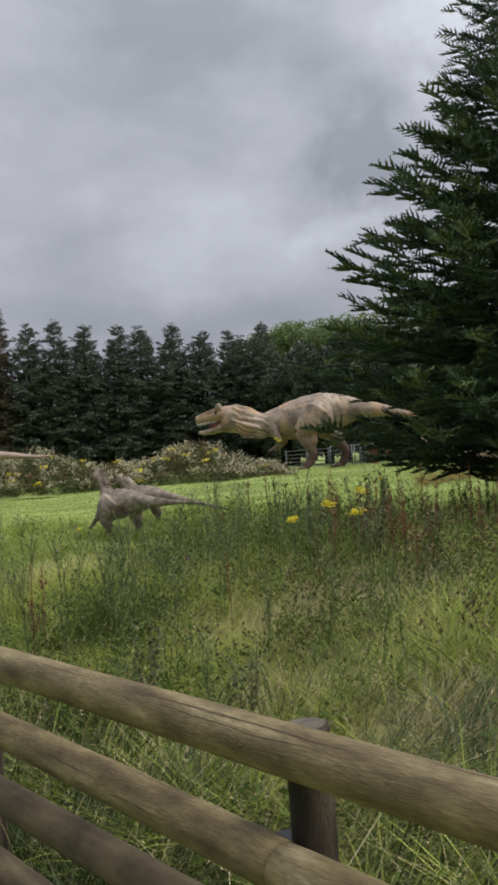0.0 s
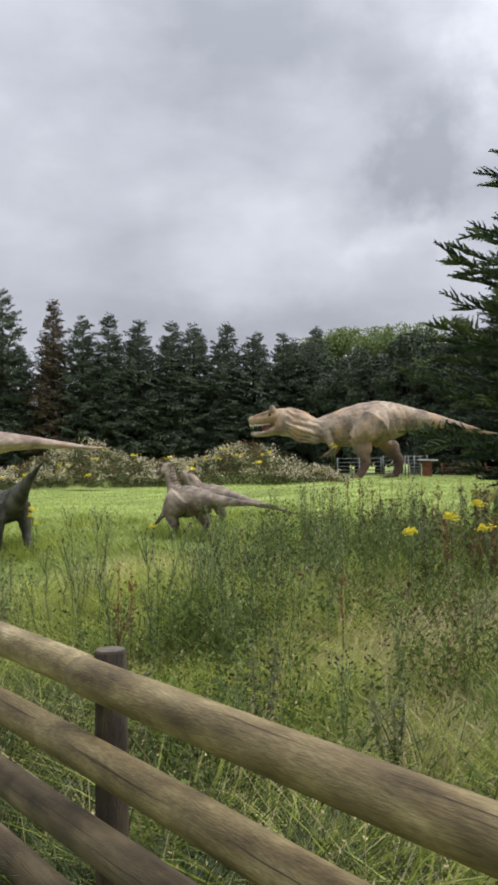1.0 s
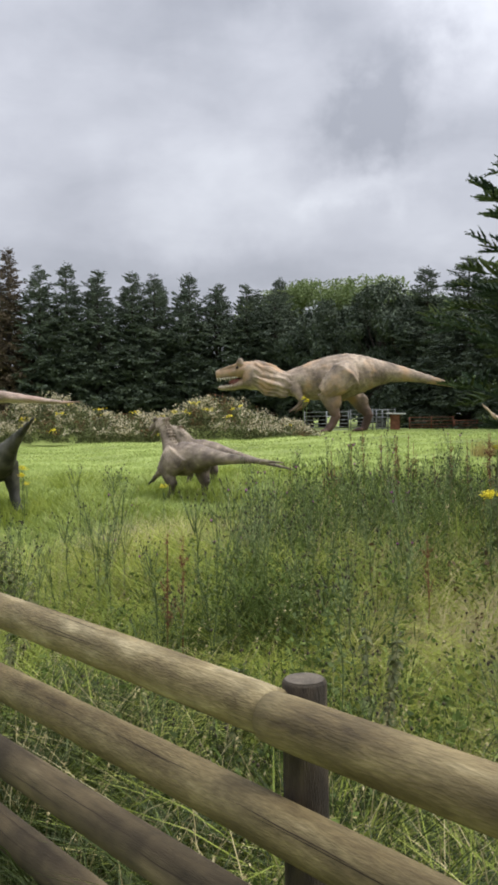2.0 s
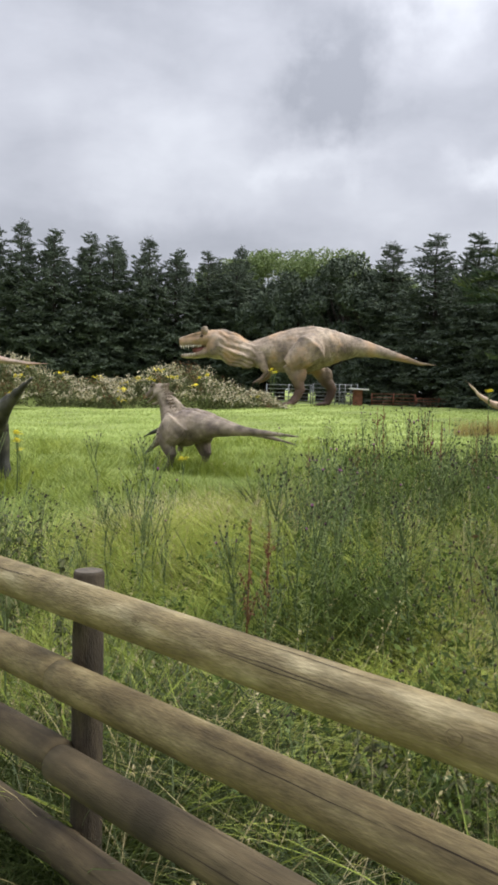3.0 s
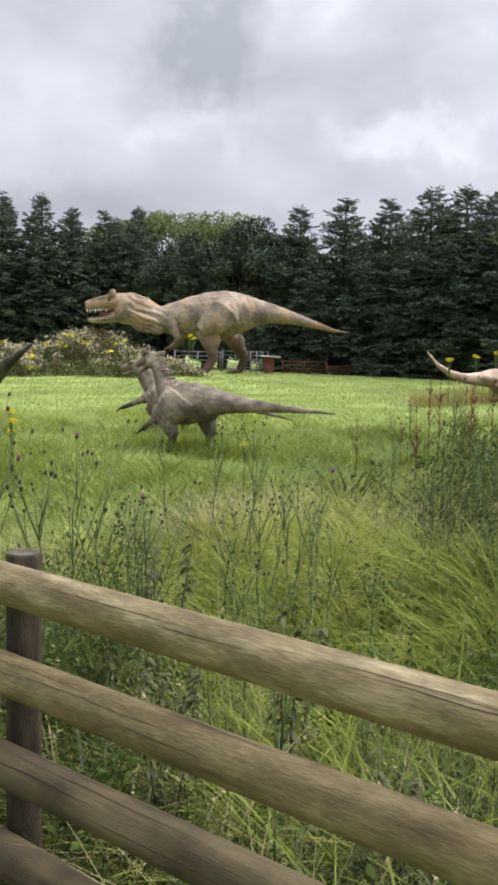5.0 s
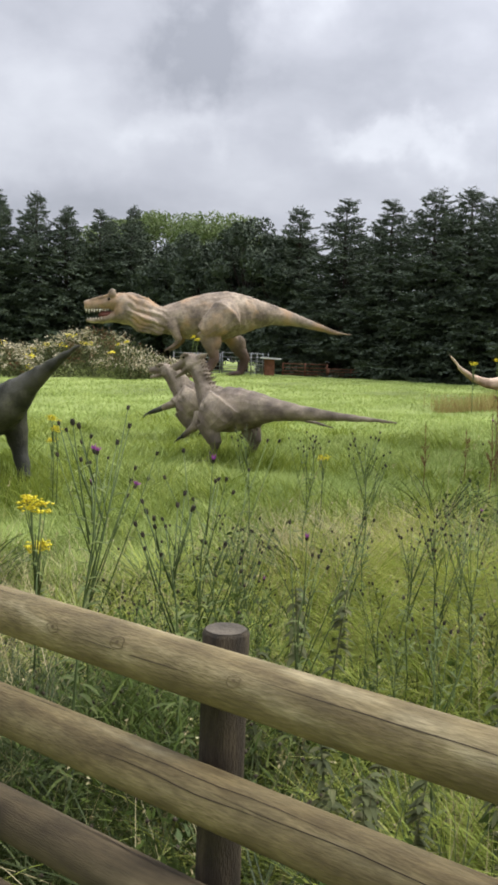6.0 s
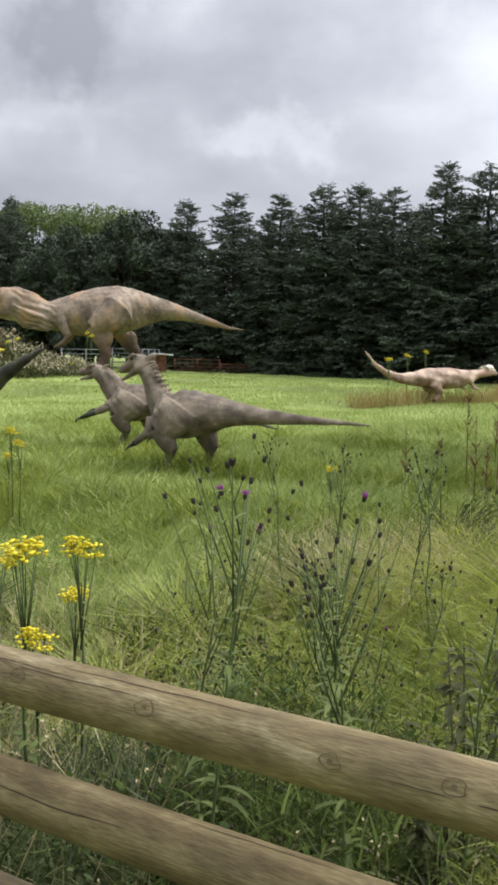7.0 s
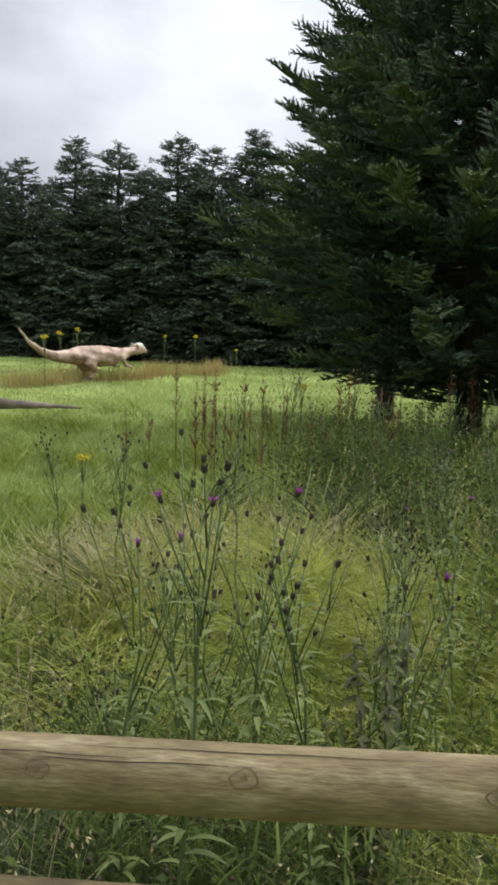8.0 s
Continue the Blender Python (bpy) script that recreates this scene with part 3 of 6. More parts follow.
    def folds(c):
        k = 0.0
        if 6.3 < c.x < 8.2 and c.z > 1.8:
            k += 0.009 * math.sin(c.x * 19 + c.z * 6 + 2 * noise.noise(c * 1.5)) * math.sin((c.x - 6.3) / 1.9 * math.pi)
        if 1.8 < c.x < 3.5:
            k += 0.022 * math.sin(c.z * 24 + c.x * 9 + 4 * noise.noise(c * 2.0))
        return k
    for v in bm.verts:
        drop = 0.48 * (1 - v.co.x / 12.2)
        v.co.z = v.co.z - drop if v.co.z > 1.25 else v.co.z * (1.25 - drop) / 1.25
    bm = fuse(bm, voxel, 0.022, 2.6, folds, 2)
    for f in bm.faces:
        f.material_index = 0
    for sy in (-1, 1):
        ball(bm, (1.0, 0.40 * sy, 3.18), 0.07, mat=3)
        for k in range(9):
            x = 0.05 + 0.115 * k
            w = 0.15 + 0.2 * min(1, k / 3.0) * (0.8 + 0.1 * k / 8)
            ln = 0.14 - 0.008 * k + 0.05 * (k % 2)
            cone(bm, (x, w * 0.95 * sy, 2.72 + 0.006 * k), (x + 0.015, w * 0.92 * sy, 2.72 + 0.006 * k - ln), 0.04, mat=1)
            cone(bm, (x + 0.08, w * 0.82 * sy, 2.27 + 0.012 * k), (x + 0.07, w * 0.85 * sy, 2.27 + 0.012 * k + ln * 0.7), 0.035, mat=1)
    ball(bm, (0.95, 0, 2.52), (0.4, 0.28, 0.18), mat=2)
    ball(bm, (0.55, 0, 2.33), (0.4, 0.15, 0.06), mat=2)
    return bm


rex_pose = pose(-3.2, 41.64, ground_at(2.5, 41.6), 0, 0, 0.6)
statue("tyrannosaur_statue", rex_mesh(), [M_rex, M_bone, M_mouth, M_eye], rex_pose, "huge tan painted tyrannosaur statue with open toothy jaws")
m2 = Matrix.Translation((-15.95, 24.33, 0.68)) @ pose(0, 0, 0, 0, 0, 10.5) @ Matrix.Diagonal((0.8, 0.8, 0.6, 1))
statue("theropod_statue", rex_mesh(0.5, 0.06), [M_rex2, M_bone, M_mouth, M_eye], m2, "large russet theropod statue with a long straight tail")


def raptor_mesh(calling, tail_drop=0.0):
    """About 2.3 m long, head at x = 0, ground at z = 0; calling: the one that stretches its head and arms forward."""
    bm = bmesh.new()
    if calling:
        neck = [((0.16, 0, 0.86), (0.07, 0.085)), ((0.25, 0, 0.80), (0.085, 0.115)), ((0.35, 0, 0.69), (0.105, 0.14)), ((0.45, 0, 0.58), (0.14, 0.18))]
        hx, hz, tilt = 0.0, 0.88, -0.02
    else:
        neck = [((0.15, 0, 0.93), (0.062, 0.075)), ((0.215, 0, 0.86), (0.068, 0.088)), ((0.265, 0, 0.75), (0.074, 0.086)), ((0.34, 0, 0.62), (0.11, 0.135))]
        hx, hz, tilt = -0.02, 0.965, 0.035
    body = [((0.42, 0, 0.53), (0.145, 0.205)), ((0.55, 0, 0.515), (0.165, 0.22)), ((0.70, 0, 0.53), (0.165, 0.205)), ((0.88, 0, 0.545), (0.135, 0.16)), ((1.08, 0, 0.545), (0.095, 0.105)),
            ((1.35, 0, 0.535), (0.062, 0.07)), ((1.7, 0, 0.525), (0.036, 0.04)), ((2.05, 0, 0.52), (0.02, 0.02)), ((2.28, 0, 0.51), (0.008, 0.008))]
    body = [((x, y, z - tail_drop * max(0.0, (x - 0.8) / 1.48) ** 1.2), r) for (x, y, z), r in body]
    allp = neck + body
    tube(bm, [p for p, r in allp], [r for p, r in allp], seg=16)
    # head: long shallow snout, deeper skull, slim open lower jaw
    tube(bm, [(hx - 0.075, 0, hz - 0.055 - tilt), (hx - 0.06, 0, hz - 0.045 - tilt), (hx + 0.01, 0, hz - 0.022 - tilt * 0.6), (hx + 0.085, 0, hz + 0.004), (hx + 0.155, 0, hz - 0.005), (hx + 0.215, 0, hz - 0.045)],
         [(0.018, 0.02), (0.03, 0.034), (0.038, 0.042), (0.056, 0.064), (0.07, 0.082), (0.064, 0.08)], seg=14)
    tube(bm, [(hx - 0.055, 0, hz - 0.128 - tilt), (hx + 0.0, 0, hz - 0.112 - tilt * 0.8), (hx + 0.07, 0, hz - 0.085 - tilt * 0.4), (hx + 0.14, 0, hz - 0.05)], [(0.016, 0.013), (0.026, 0.018), (0.038, 0.026), (0.054, 0.05)], seg=10)
    for sy in (-1, 1):
        # brow ridge, cheek and nostril swelling
        tube(bm, [(hx + 0.03, 0.042 * sy, hz + 0.03), (hx + 0.09, 0.052 * sy, hz + 0.064), (hx + 0.14, 0.05 * sy, hz + 0.066)], [0.012, 0.019, 0.012], seg=7)
        ball(bm, (hx + 0.155, 0.052 * sy, hz - 0.045), (0.045, 0.03, 0.05))
        ball(bm, (hx - 0.05, 0.018 * sy, hz - 0.02 - tilt), (0.018, 0.013, 0.013))
    # fringe of quills down the nape
    pts = [(hx + 0.2, 0, hz + 0.01)] + [p for p, r in neck]
    for k in range(13):
        f = k / 12 * (len(pts) - 1)
        i = min(int(f), len(pts) - 2)
        p = Vector(pts[i]).lerp(Vector(pts[i + 1]), f - i) + Vector((0.065, 0, 0.05))
        for sy in (-1, 0, 1):
            q = p + Vector((-0.012 * abs(sy), 0.03 * sy, 0))
            tube(bm, [q - Vector((0.03, 0, 0.015)), q + Vector((0.02, 0.004 * sy, 0.008)), q + Vector((0.062, 0.012 * sy, 0.02))], [(0.011, 0.013), (0.010, 0.011), (0.003, 0.003)], seg=5)
    for sy, dx in ((-1, 0.0), (1, 0.22)):
        y = 0.152 * sy
        tube(bm, [(0.62 + dx * 0.4, y * 0.9, 0.60), (0.56 + dx * 0.6, y * 1.15, 0.50), (0.46 + dx, y * 1.2, 0.38)], [(0.10, 0.20), (0.12, 0.20), (0.10, 0.135)], seg=12)
        tube(bm, [(0.45 + dx, y * 1.2, 0.40), (0.50 + dx, y * 1.2, 0.31), (0.56 + dx, y * 1.15, 0.20)], [(0.088, 0.115), (0.08, 0.10), (0.055, 0.062)], seg=10)
        tube(bm, [(0.56 + dx, y * 1.15, 0.23), (0.52 + dx, y * 1.1, 0.12), (0.48 + dx, y * 1.1, 0.03)], [0.048, 0.042, 0.045], seg=9)
        for k in (-1, 0, 1):
            tube(bm, [(0.50 + dx, y * 1.1, 0.035), (0.42 + dx, y * 1.1 + 0.035 * k, 0.03), (0.36 + dx, y * 1.1 + 0.055 * k, 0.012)], [0.026, 0.02, 0.008], seg=7)
        if calling:
            sh, el, ha = (0.42, y * 1.1, 0.54), (0.27, y * 1.35, 0.44), (0.02, y * 1.3, 0.40 - 0.06 * (sy < 0))
        else:
            sh, el, ha = (0.36, y * 1.0, 0.48), (0.34, y * 1.3, 0.36), (0.17, y * 1.25, 0.24 + 0.05 * (sy > 0))
        tube(bm, [sh, el], [(0.06, 0.075), 0.04], seg=9)
        mid = tuple((Vector(el) + Vector(ha)) / 2)
        tube(bm, [el, mid, ha], [0.042, 0.034, 0.024], seg=8)
        for k in (-1, 0, 1):
            h = Vector(ha)
            tube(bm, [h, h + Vector((-0.045, 0.02 * k, -0.02 + 0.012 * k)), h + Vector((-0.075, 0.028 * k, -0.06 + 0.012 * k))], [0.015, 0.012, 0.004], seg=6)

    def folds(c):
        return 0.006 * math.sin(c.x * 50 + c.z * 34 + 3 * noise.noise(c * 8)) if 0.2 < c.x < 0.5 and 0.5 < c.z < 0.86 else (0.0 if c.x < 0.2 else 0.0035 if c.x < 1.0 else 0.0012) * math.sin(c.x * 38 + c.z * 25 + 3 * noise.noise(c * 6))
    bm = fuse(bm, 0.0095, 0.0032, 16, folds, 2)
    for f in bm.faces:
        c = f.calc_center_median()
        # dark forearms and claws
        f.material_index = 2 if c.x < 0.2 and c.z < 0.5 and abs(c.y) > 0.11 else 0
    for sy in (-1, 1):
        ball(bm, (hx + 0.085, 0.062 * sy, hz + 0.03), 0.012, mat=1)
    return bm


def along(head, tail_end, z):
    """Pose with local x running from head to tail_end."""
    return pose(head[0], head[1], z, 0, 0, math.degrees(math.atan2(tail_end[1] - head[1], tail_end[0] - head[0])))


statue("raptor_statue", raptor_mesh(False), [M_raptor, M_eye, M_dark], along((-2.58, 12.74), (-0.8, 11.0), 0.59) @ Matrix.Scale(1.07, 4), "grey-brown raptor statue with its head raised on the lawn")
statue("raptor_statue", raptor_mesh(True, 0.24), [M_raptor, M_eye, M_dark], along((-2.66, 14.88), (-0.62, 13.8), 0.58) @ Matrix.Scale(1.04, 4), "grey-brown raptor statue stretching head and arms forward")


def sauropod_mesh():
    """Dark four-legged statue: raised tapering tail at x = 0, head far along x, ground at z = 0."""
    bm = bmesh.new()
    sp = [((0.0, 0, 1.16), 0.008), ((0.18, 0, 1.07), (0.028, 0.03)), ((0.4, 0, 0.95), (0.05, 0.06)), ((0.62, 0, 0.82), (0.08, 0.10)), ((0.82, 0, 0.68), (0.14, 0.17)), ((1.05, 0, 0.58), (0.2, 0.215)),
          ((1.4, 0, 0.54), (0.25, 0.235)), ((1.85, 0, 0.56), (0.25, 0.23)), ((2.2, 0, 0.62), (0.19, 0.19)), ((2.5, 0, 0.78), (0.11, 0.12)), ((2.8, 0, 1.0), (0.075, 0.08)), ((3.1, 0, 1.16), (0.06, 0.06)), ((3.3, 0, 1.17), (0.06, 0.05)), ((3.42, 0, 1.14), (0.035, 0.03))]
    tube(bm, [p for p, r in sp], [r for p, r in sp], seg=16)
    for sy in (-1, 1):
        for x0, dx in ((1.0, -0.12 if sy < 0 else 0.08), (2.0, 0.05)):
            y = 0.15 * sy
            tube(bm, [(x0 + 0.04, y, 0.6), (x0, y * 1.15, 0.42), (x0 + dx * 0.4, y * 1.15, 0.25), (x0 + dx, y * 1.15, 0.06), (x0 + dx * 1.2, y * 1.15, 0.0)], [(0.1, 0.17), (0.09, 0.13), (0.065, 0.08), (0.06, 0.065), (0.075, 0.085)], seg=12)
    return fuse(bm, 0.016, 0.006, 9, lambda c: 0.003 * math.sin(c.x * 50 + c.z * 20))


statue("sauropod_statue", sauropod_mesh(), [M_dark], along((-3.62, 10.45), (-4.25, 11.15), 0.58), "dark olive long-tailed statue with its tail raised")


def dome_mesh():
    """Low pale statue with a domed skull, 4.2 m long; tail tip at x = 0, ground at z = 0."""
    bm = bmesh.new()
    sp = [((0.0, 0, 1.2), 0.012), ((0.3, 0, 0.92), (0.035, 0.045)), ((0.65, 0, 0.7), (0.06, 0.07)), ((1.1, 0, 0.59), (0.1, 0.1)), ((1.55, 0, 0.6), (0.17, 0.16)), ((2.0, 0, 0.6), (0.26, 0.23)), ((2.5, 0, 0.60), (0.29, 0.245)),
          ((2.95, 0, 0.6), (0.24, 0.2)), ((3.3, 0, 0.66), (0.14, 0.13)), ((3.65, 0, 0.73), (0.1, 0.10)), ((3.9, 0, 0.77), (0.1, 0.11)), ((4.08, 0, 0.75), (0.07, 0.07)), ((4.2, 0, 0.70), (0.035, 0.035))]
    tube(bm, [p for p, r in sp], [r for p, r in sp], seg=16)
    ball(bm, (3.9, 0, 0.84), (0.13, 0.1, 0.09))
    for sy in (-1, 1):
        y = 0.2 * sy
        dx = 0.12 * sy
        tube(bm, [(2.15, y * 0.8, 0.62), (2.05 + dx, y * 1.1, 0.42), (2.22 + dx, y * 1.1, 0.28)], [(0.12, 0.2), (0.11, 0.16), (0.07, 0.08)], seg=12)
        tube(bm, [(2.22 + dx, y * 1.1, 0.3), (2.02 + dx, y * 1.1, 0.14), (2.1 + dx, y * 1.1, 0.02)], [0.07, 0.05, 0.06], seg=10)
        tube(bm, [(2.06 + dx, y * 1.1, 0.03), (2.26 + dx, y * 1.1, 0.025)], [0.06, 0.03], seg=8)
        tube(bm, [(3.1, y * 0.8, 0.55), (3.2, y, 0.4), (3.4, y, 0.36)], [0.06, 0.04, 0.025], seg=8)
    bm = fuse(bm, 0.024, 0.009, 6, lambda c: 0.008 * math.sin(c.z * 30 + c.x * 5))
    for f in bm.faces:
        f.material_index = 1 if f.calc_center_median().x > 3.78 and f.calc_center_median().z > 0.8 else 0
    for k in range(7):
        a = k / 6 * math.pi - math.pi / 2
        cone(bm, (3.78, 0.1 * math.sin(a), 0.8 + 0.05 * math.cos(a)), (3.7, 0.15 * math.sin(a), 0.83 + 0.09 * math.cos(a)), 0.025, mat=1)
    return bm


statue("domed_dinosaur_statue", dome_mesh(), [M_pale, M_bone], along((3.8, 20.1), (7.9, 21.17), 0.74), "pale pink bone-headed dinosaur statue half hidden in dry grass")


# ---- trees ----
def needles(rng, p0, d, length, n, nl, nw):
    """Needles all round a twig from p0 along d: one thin triangle each."""
    d = d / np.linalg.norm(d)
    a = np.cross(d, (0.3, 0.2, 1.0))
    a /= np.linalg.norm(a)
    b = np.cross(d, a)
    f = rng.random(n) ** 0.9
    th = rng.random(n) * 2 * np.pi
    base = p0 + np.outer(f * length, d)
    out = np.outer(np.cos(th), a) + np.outer(np.sin(th), b)
    tipd = out * 0.8 + d * 0.75
    tipd /= np.linalg.norm(tipd, axis=1)[:, None]
    tip = base + tipd * (nl * (0.7 + 0.5 * rng.random(n)))[:, None]
    side = np.cross(tipd, out + 0.3 * d)
    side /= np.linalg.norm(side, axis=1)[:, None] + 1e-9
    return np.stack([base - side * nw / 2, base + side * nw / 2, tip], 1)


def spray(rng, length, twigs, n, nl, nw, finger=0.0):
    """A flat frond along +x: an axis with side twigs, all set with needles."""
    def core(p0, d, l, r):
        # the twig itself with its inner needles: a slim spindle
        d = d / np.linalg.norm(d)
        a = np.cross(d, (0.3, 0.2, 1.0))
        a /= np.linalg.norm(a)
        b = np.cross(d, a)
        ring = [p0 + d * l * 0.35 + r * (np.cos(t) * a + np.sin(t) * b) for t in (0, 2.09, 4.19)]
        tip = p0 + d * l
        return np.array([(ring[i], ring[(i + 1) % 3], e) for i in range(3) for e in (p0, tip)])
    out = [needles(rng, np.zeros(3), np.array((1.0, 0, 0.05)), length, n * 2, nl, nw)]
    if finger:
        out.append(core(np.zeros(3), np.array((1.0, 0, 0.05)), length, finger))
    for k in range(twigs):
        f = 0.1 + 0.8 * k / twigs
        s = 1 if k % 2 else -1
        l = length * (0.55 * (1 - f) + 0.16) * rng.uniform(0.7, 1.2)
        d = np.array((0.75, s * 0.7, rng.uniform(-0.12, 0.2) + (0.25 if finger else 0)))
        p0 = np.array((length * f, 0, 0.05 * length * f))
        out.append(needles(rng, p0, d, l, n, nl, nw))
        if finger:
            out.append(core(p0, d, l, finger))
    return np.concatenate(out)


def conifer_arrays(seed, H, z0, R, levels, per, sprays, unit, gap, asym=(0, 0.0), power=0.85, skirt=0.01, wild=0.22, droop=-0.14, jit=0.02, hang=0.0, least=(4, 2), up=0.53, stray=0.1):
    """Triangles of the inner crown and of its outer fronds, and (points, radius) of its limbs."""
    rng = np.random.default_rng(seed)
    tris, tips, limbs = [], [], []
    for lv in range(levels):
        f = lv / (levels - 1)
        z = z0 + (H - z0) * f ** 0.92
        L0 = (R * (1 - f) ** power + 0.12) * min(1.0, 0.3 + (z - z0) / skirt)
        nb = max(least[0], int(per * (1 - 0.55 * f)))
        off = rng.random() * 6.28
        for b in range(nb):
            az = off + 2 * np.pi * b / nb + rng.uniform(-0.25, 0.25)
            L = L0 * rng.uniform(0.72, 1.15) * (1 + asym[1] * np.cos(az - asym[0]))
            if rng.random() < gap:
                L *= 0.55
            rise = droop + (up - droop) * f + rng.uniform(-stray, stray)
            ns = max(least[1], int(sprays * L / R + 1.5))
            hd = np.array((np.cos(az), np.sin(az), 0))
            sd = np.array((-np.sin(az), np.cos(az), 0))
            zb = z + rng.uniform(-jit, jit) * H

            def at(t):
                return hd * L * t + np.array((0, 0, zb + L * (rise * t + 0.28 * t * t * (1 - f))))
            limbs.append(([at(t) for t in (0.02, 0.25, 0.5, 0.8)], 0.006 + 0.006 * L))
            for k in range(ns):
                t = 0.22 + 0.74 * (k + rng.uniform(0, 0.5)) / ns
                p = at(t)
                fan = 0 if k == ns - 1 else (1 if k % 2 else -1) * rng.uniform(0.25, 0.95) * (1.1 - 0.6 * t)
                dr = hd * np.cos(fan) + sd * np.sin(fan)
                dz = rise * 0.6 + 0.35 * t - 0.1 - hang * (1 - f) + rng.uniform(-wild, wild)
                ex = np.array((dr[0], dr[1], dz))
                ex /= np.linalg.norm(ex)
                ey = np.cross((0, 0, 1), ex)
                ey /= np.linalg.norm(ey)
                ez = np.cross(ex, ey)
                roll = rng.uniform(-0.5, 0.5)
                ey, ez = ey * np.cos(roll) + ez * np.sin(roll), ez * np.cos(roll) - ey * np.sin(roll)
                sc = (0.7 + 0.5 * rng.random()) * (0.4 + 0.6 * min(1, L / (0.5 * R)))
                U = unit[rng.integers(len(unit))]
                (tips if t > 0.72 and rng.random() < 0.5 else tris).append((U.reshape(-1, 3) * sc) @ np.stack([ex, ey, ez]) + p)
        # leader
    top = unit[0].reshape(-1, 3) * 0.7
    tris.append(top @ np.array([(0, 0, 1), (1, 0, 0), (0, 1, 0)]) + np.array((0, 0, H - 0.1)))
    return np.concatenate(tris), np.concatenate(tips), limbs


def conifer(name, label, m, arrays, H, r0, mat, trunk_to=0.96, tip_mat=None):
    V, W, limbs = arrays
    t = empty(name, m, label, "tree")
    bm = bmesh.new()
    n = 9
    tube(bm, [(0.03 * math.sin(k), 0.03 * math.cos(k * 1.7), -0.3 + (H * trunk_to + 0.3) * k / n) for k in range(n + 1)], [r0 * (1.12 if k == 0 else 1) * (1 - 0.93 * k / n) + 0.01 for k in range(n + 1)], seg=12)
    for pts, r in limbs:
        tube(bm, pts, [r, r * 0.8, r * 0.6, r * 0.25], seg=4, cap=False)
    part("trunk", bm, M_bark, t)
    if tip_mat:
        np_part("crown", V, np.arange(len(V)).reshape(-1, 3), mat, t)
        np_part("new_growth", W, np.arange(len(W)).reshape(-1, 3), tip_mat, t, "lighter green outer fronds")
    else:
        V = np.concatenate([V, W])
        np_part("crown", V, np.arange(len(V)).reshape(-1, 3), mat, t)
    return t


urng = np.random.default_rng(5)
near_unit = [spray(urng, 0.34, 7, 10, 0.030, 0.017, 0.018) for _ in range(6)]
SPRUCE_AT, SPRUCE_B = (3.45, 10.0), (5.19, 12.35)
near_crown = conifer_arrays(11, 7.6, 0.66, 2.95, 40, 15, 27, near_unit, 0.14, power=1.28, skirt=0.7, droop=-0.2, wild=0.4)
conifer("spruce_tree", "tall dark green spruce with layered drooping branches", pose(*SPRUCE_AT, ground_at(*SPRUCE_AT)), near_crown, 7.35, 0.15, M_needle, tip_mat=M_tip)
second_crown = conifer_arrays(12, 7.2, 1.55, 2.05, 32, 15, 22, near_unit, 0.16, power=0.85, wild=0.4)
conifer("spruce_tree", "dark spruce with a bare trunk below its lowest branches", pose(*SPRUCE_B, ground_at(*SPRUCE_B)), second_crown, 7.2, 0.13, M_needle, tip_mat=M_tip)

far_unit = [spray(urng, 0.8, 6, 5, 0.17, 0.085) for _ in range(4)]
FAR = [conifer_arrays(100 + k, 11.0, 0.2, (2.2, 2.45, 2.0, 2.3)[k], 44, 8, 7, far_unit, 0.3, power=(0.85, 0.74, 0.92, 0.8)[k], wild=0.6, droop=-0.3, jit=0.03, hang=0.6, least=(5, 3), up=0.5, stray=0.38) for k in range(4)]
far_made = {}


def far_conifer(x, y, top, kind, turn, brown=False, wide=1.0):
    z = ground_at(x, y)
    sc = (top - z) / 11.3
    m = Matrix.Translation((x, y, z - 0.1)) @ pose(0, 0, 0, 0, 0, turn) @ Matrix.Diagonal((wide, wide, sc, 1))
    key = (kind, brown)
    label = "half-dead reddish brown conifer in the tree belt" if brown else "dark green conifer in a dense tree belt"
    if key not in far_made:
        far_made[key] = conifer("conifer", label, m, FAR[kind], 11.0, 0.2, M_brown if brown else M_far)
        tagged(far_made[key], group="tree belt")
    else:
        o = copy_thing(far_made[key], Matrix.Translation((x, y, z - 0.1)))
        o.matrix_world = m


BELT_LEFT = [(-26, 63.5, 15.5), (-23.3, 62.9, 15.1), (-19.3, 62.6, 14.2), (-17.0, 62.4, 12.9), (-15.0, 62.3, 13.0), (-12.7, 62.1, 12.4), (-10.2, 61.9, 12.2), (-8.6, 61.8, 12.0),
             (-6.1, 61.6, 12.0), (-4.2, 61.5, 10.9), (-2.0, 61.3, 11.1), (0.0, 61.1, 10.6)]
BELT_RIGHT = [(8.7, 50.9, 10.3), (10.3, 47.4, 10.2), (11.6, 44.1, 9.7), (12.7, 41.5, 9.8), (13.5, 39.5, 9.6), (14.2, 37.6, 9.1), (15.2, 35.2, 9.8), (16.0, 33.3, 9.4), (17.0, 30.9, 9.6), (17.5, 29.5, 9.0), (18.2, 27.8, 9.5),
              (19.0, 25.9, 8.8), (19.9, 23.8, 9.3), (20.8, 21.6, 9.0), (21.8, 19.2, 9.4)]
trnd = random.Random(8)
for k, (x, y, top) in enumerate(BELT_LEFT + BELT_RIGHT):
    far_conifer(x, y, top, k % 4, trnd.uniform(0, 360), brown=(k == 2), wide=trnd.uniform(1.05, 1.3))
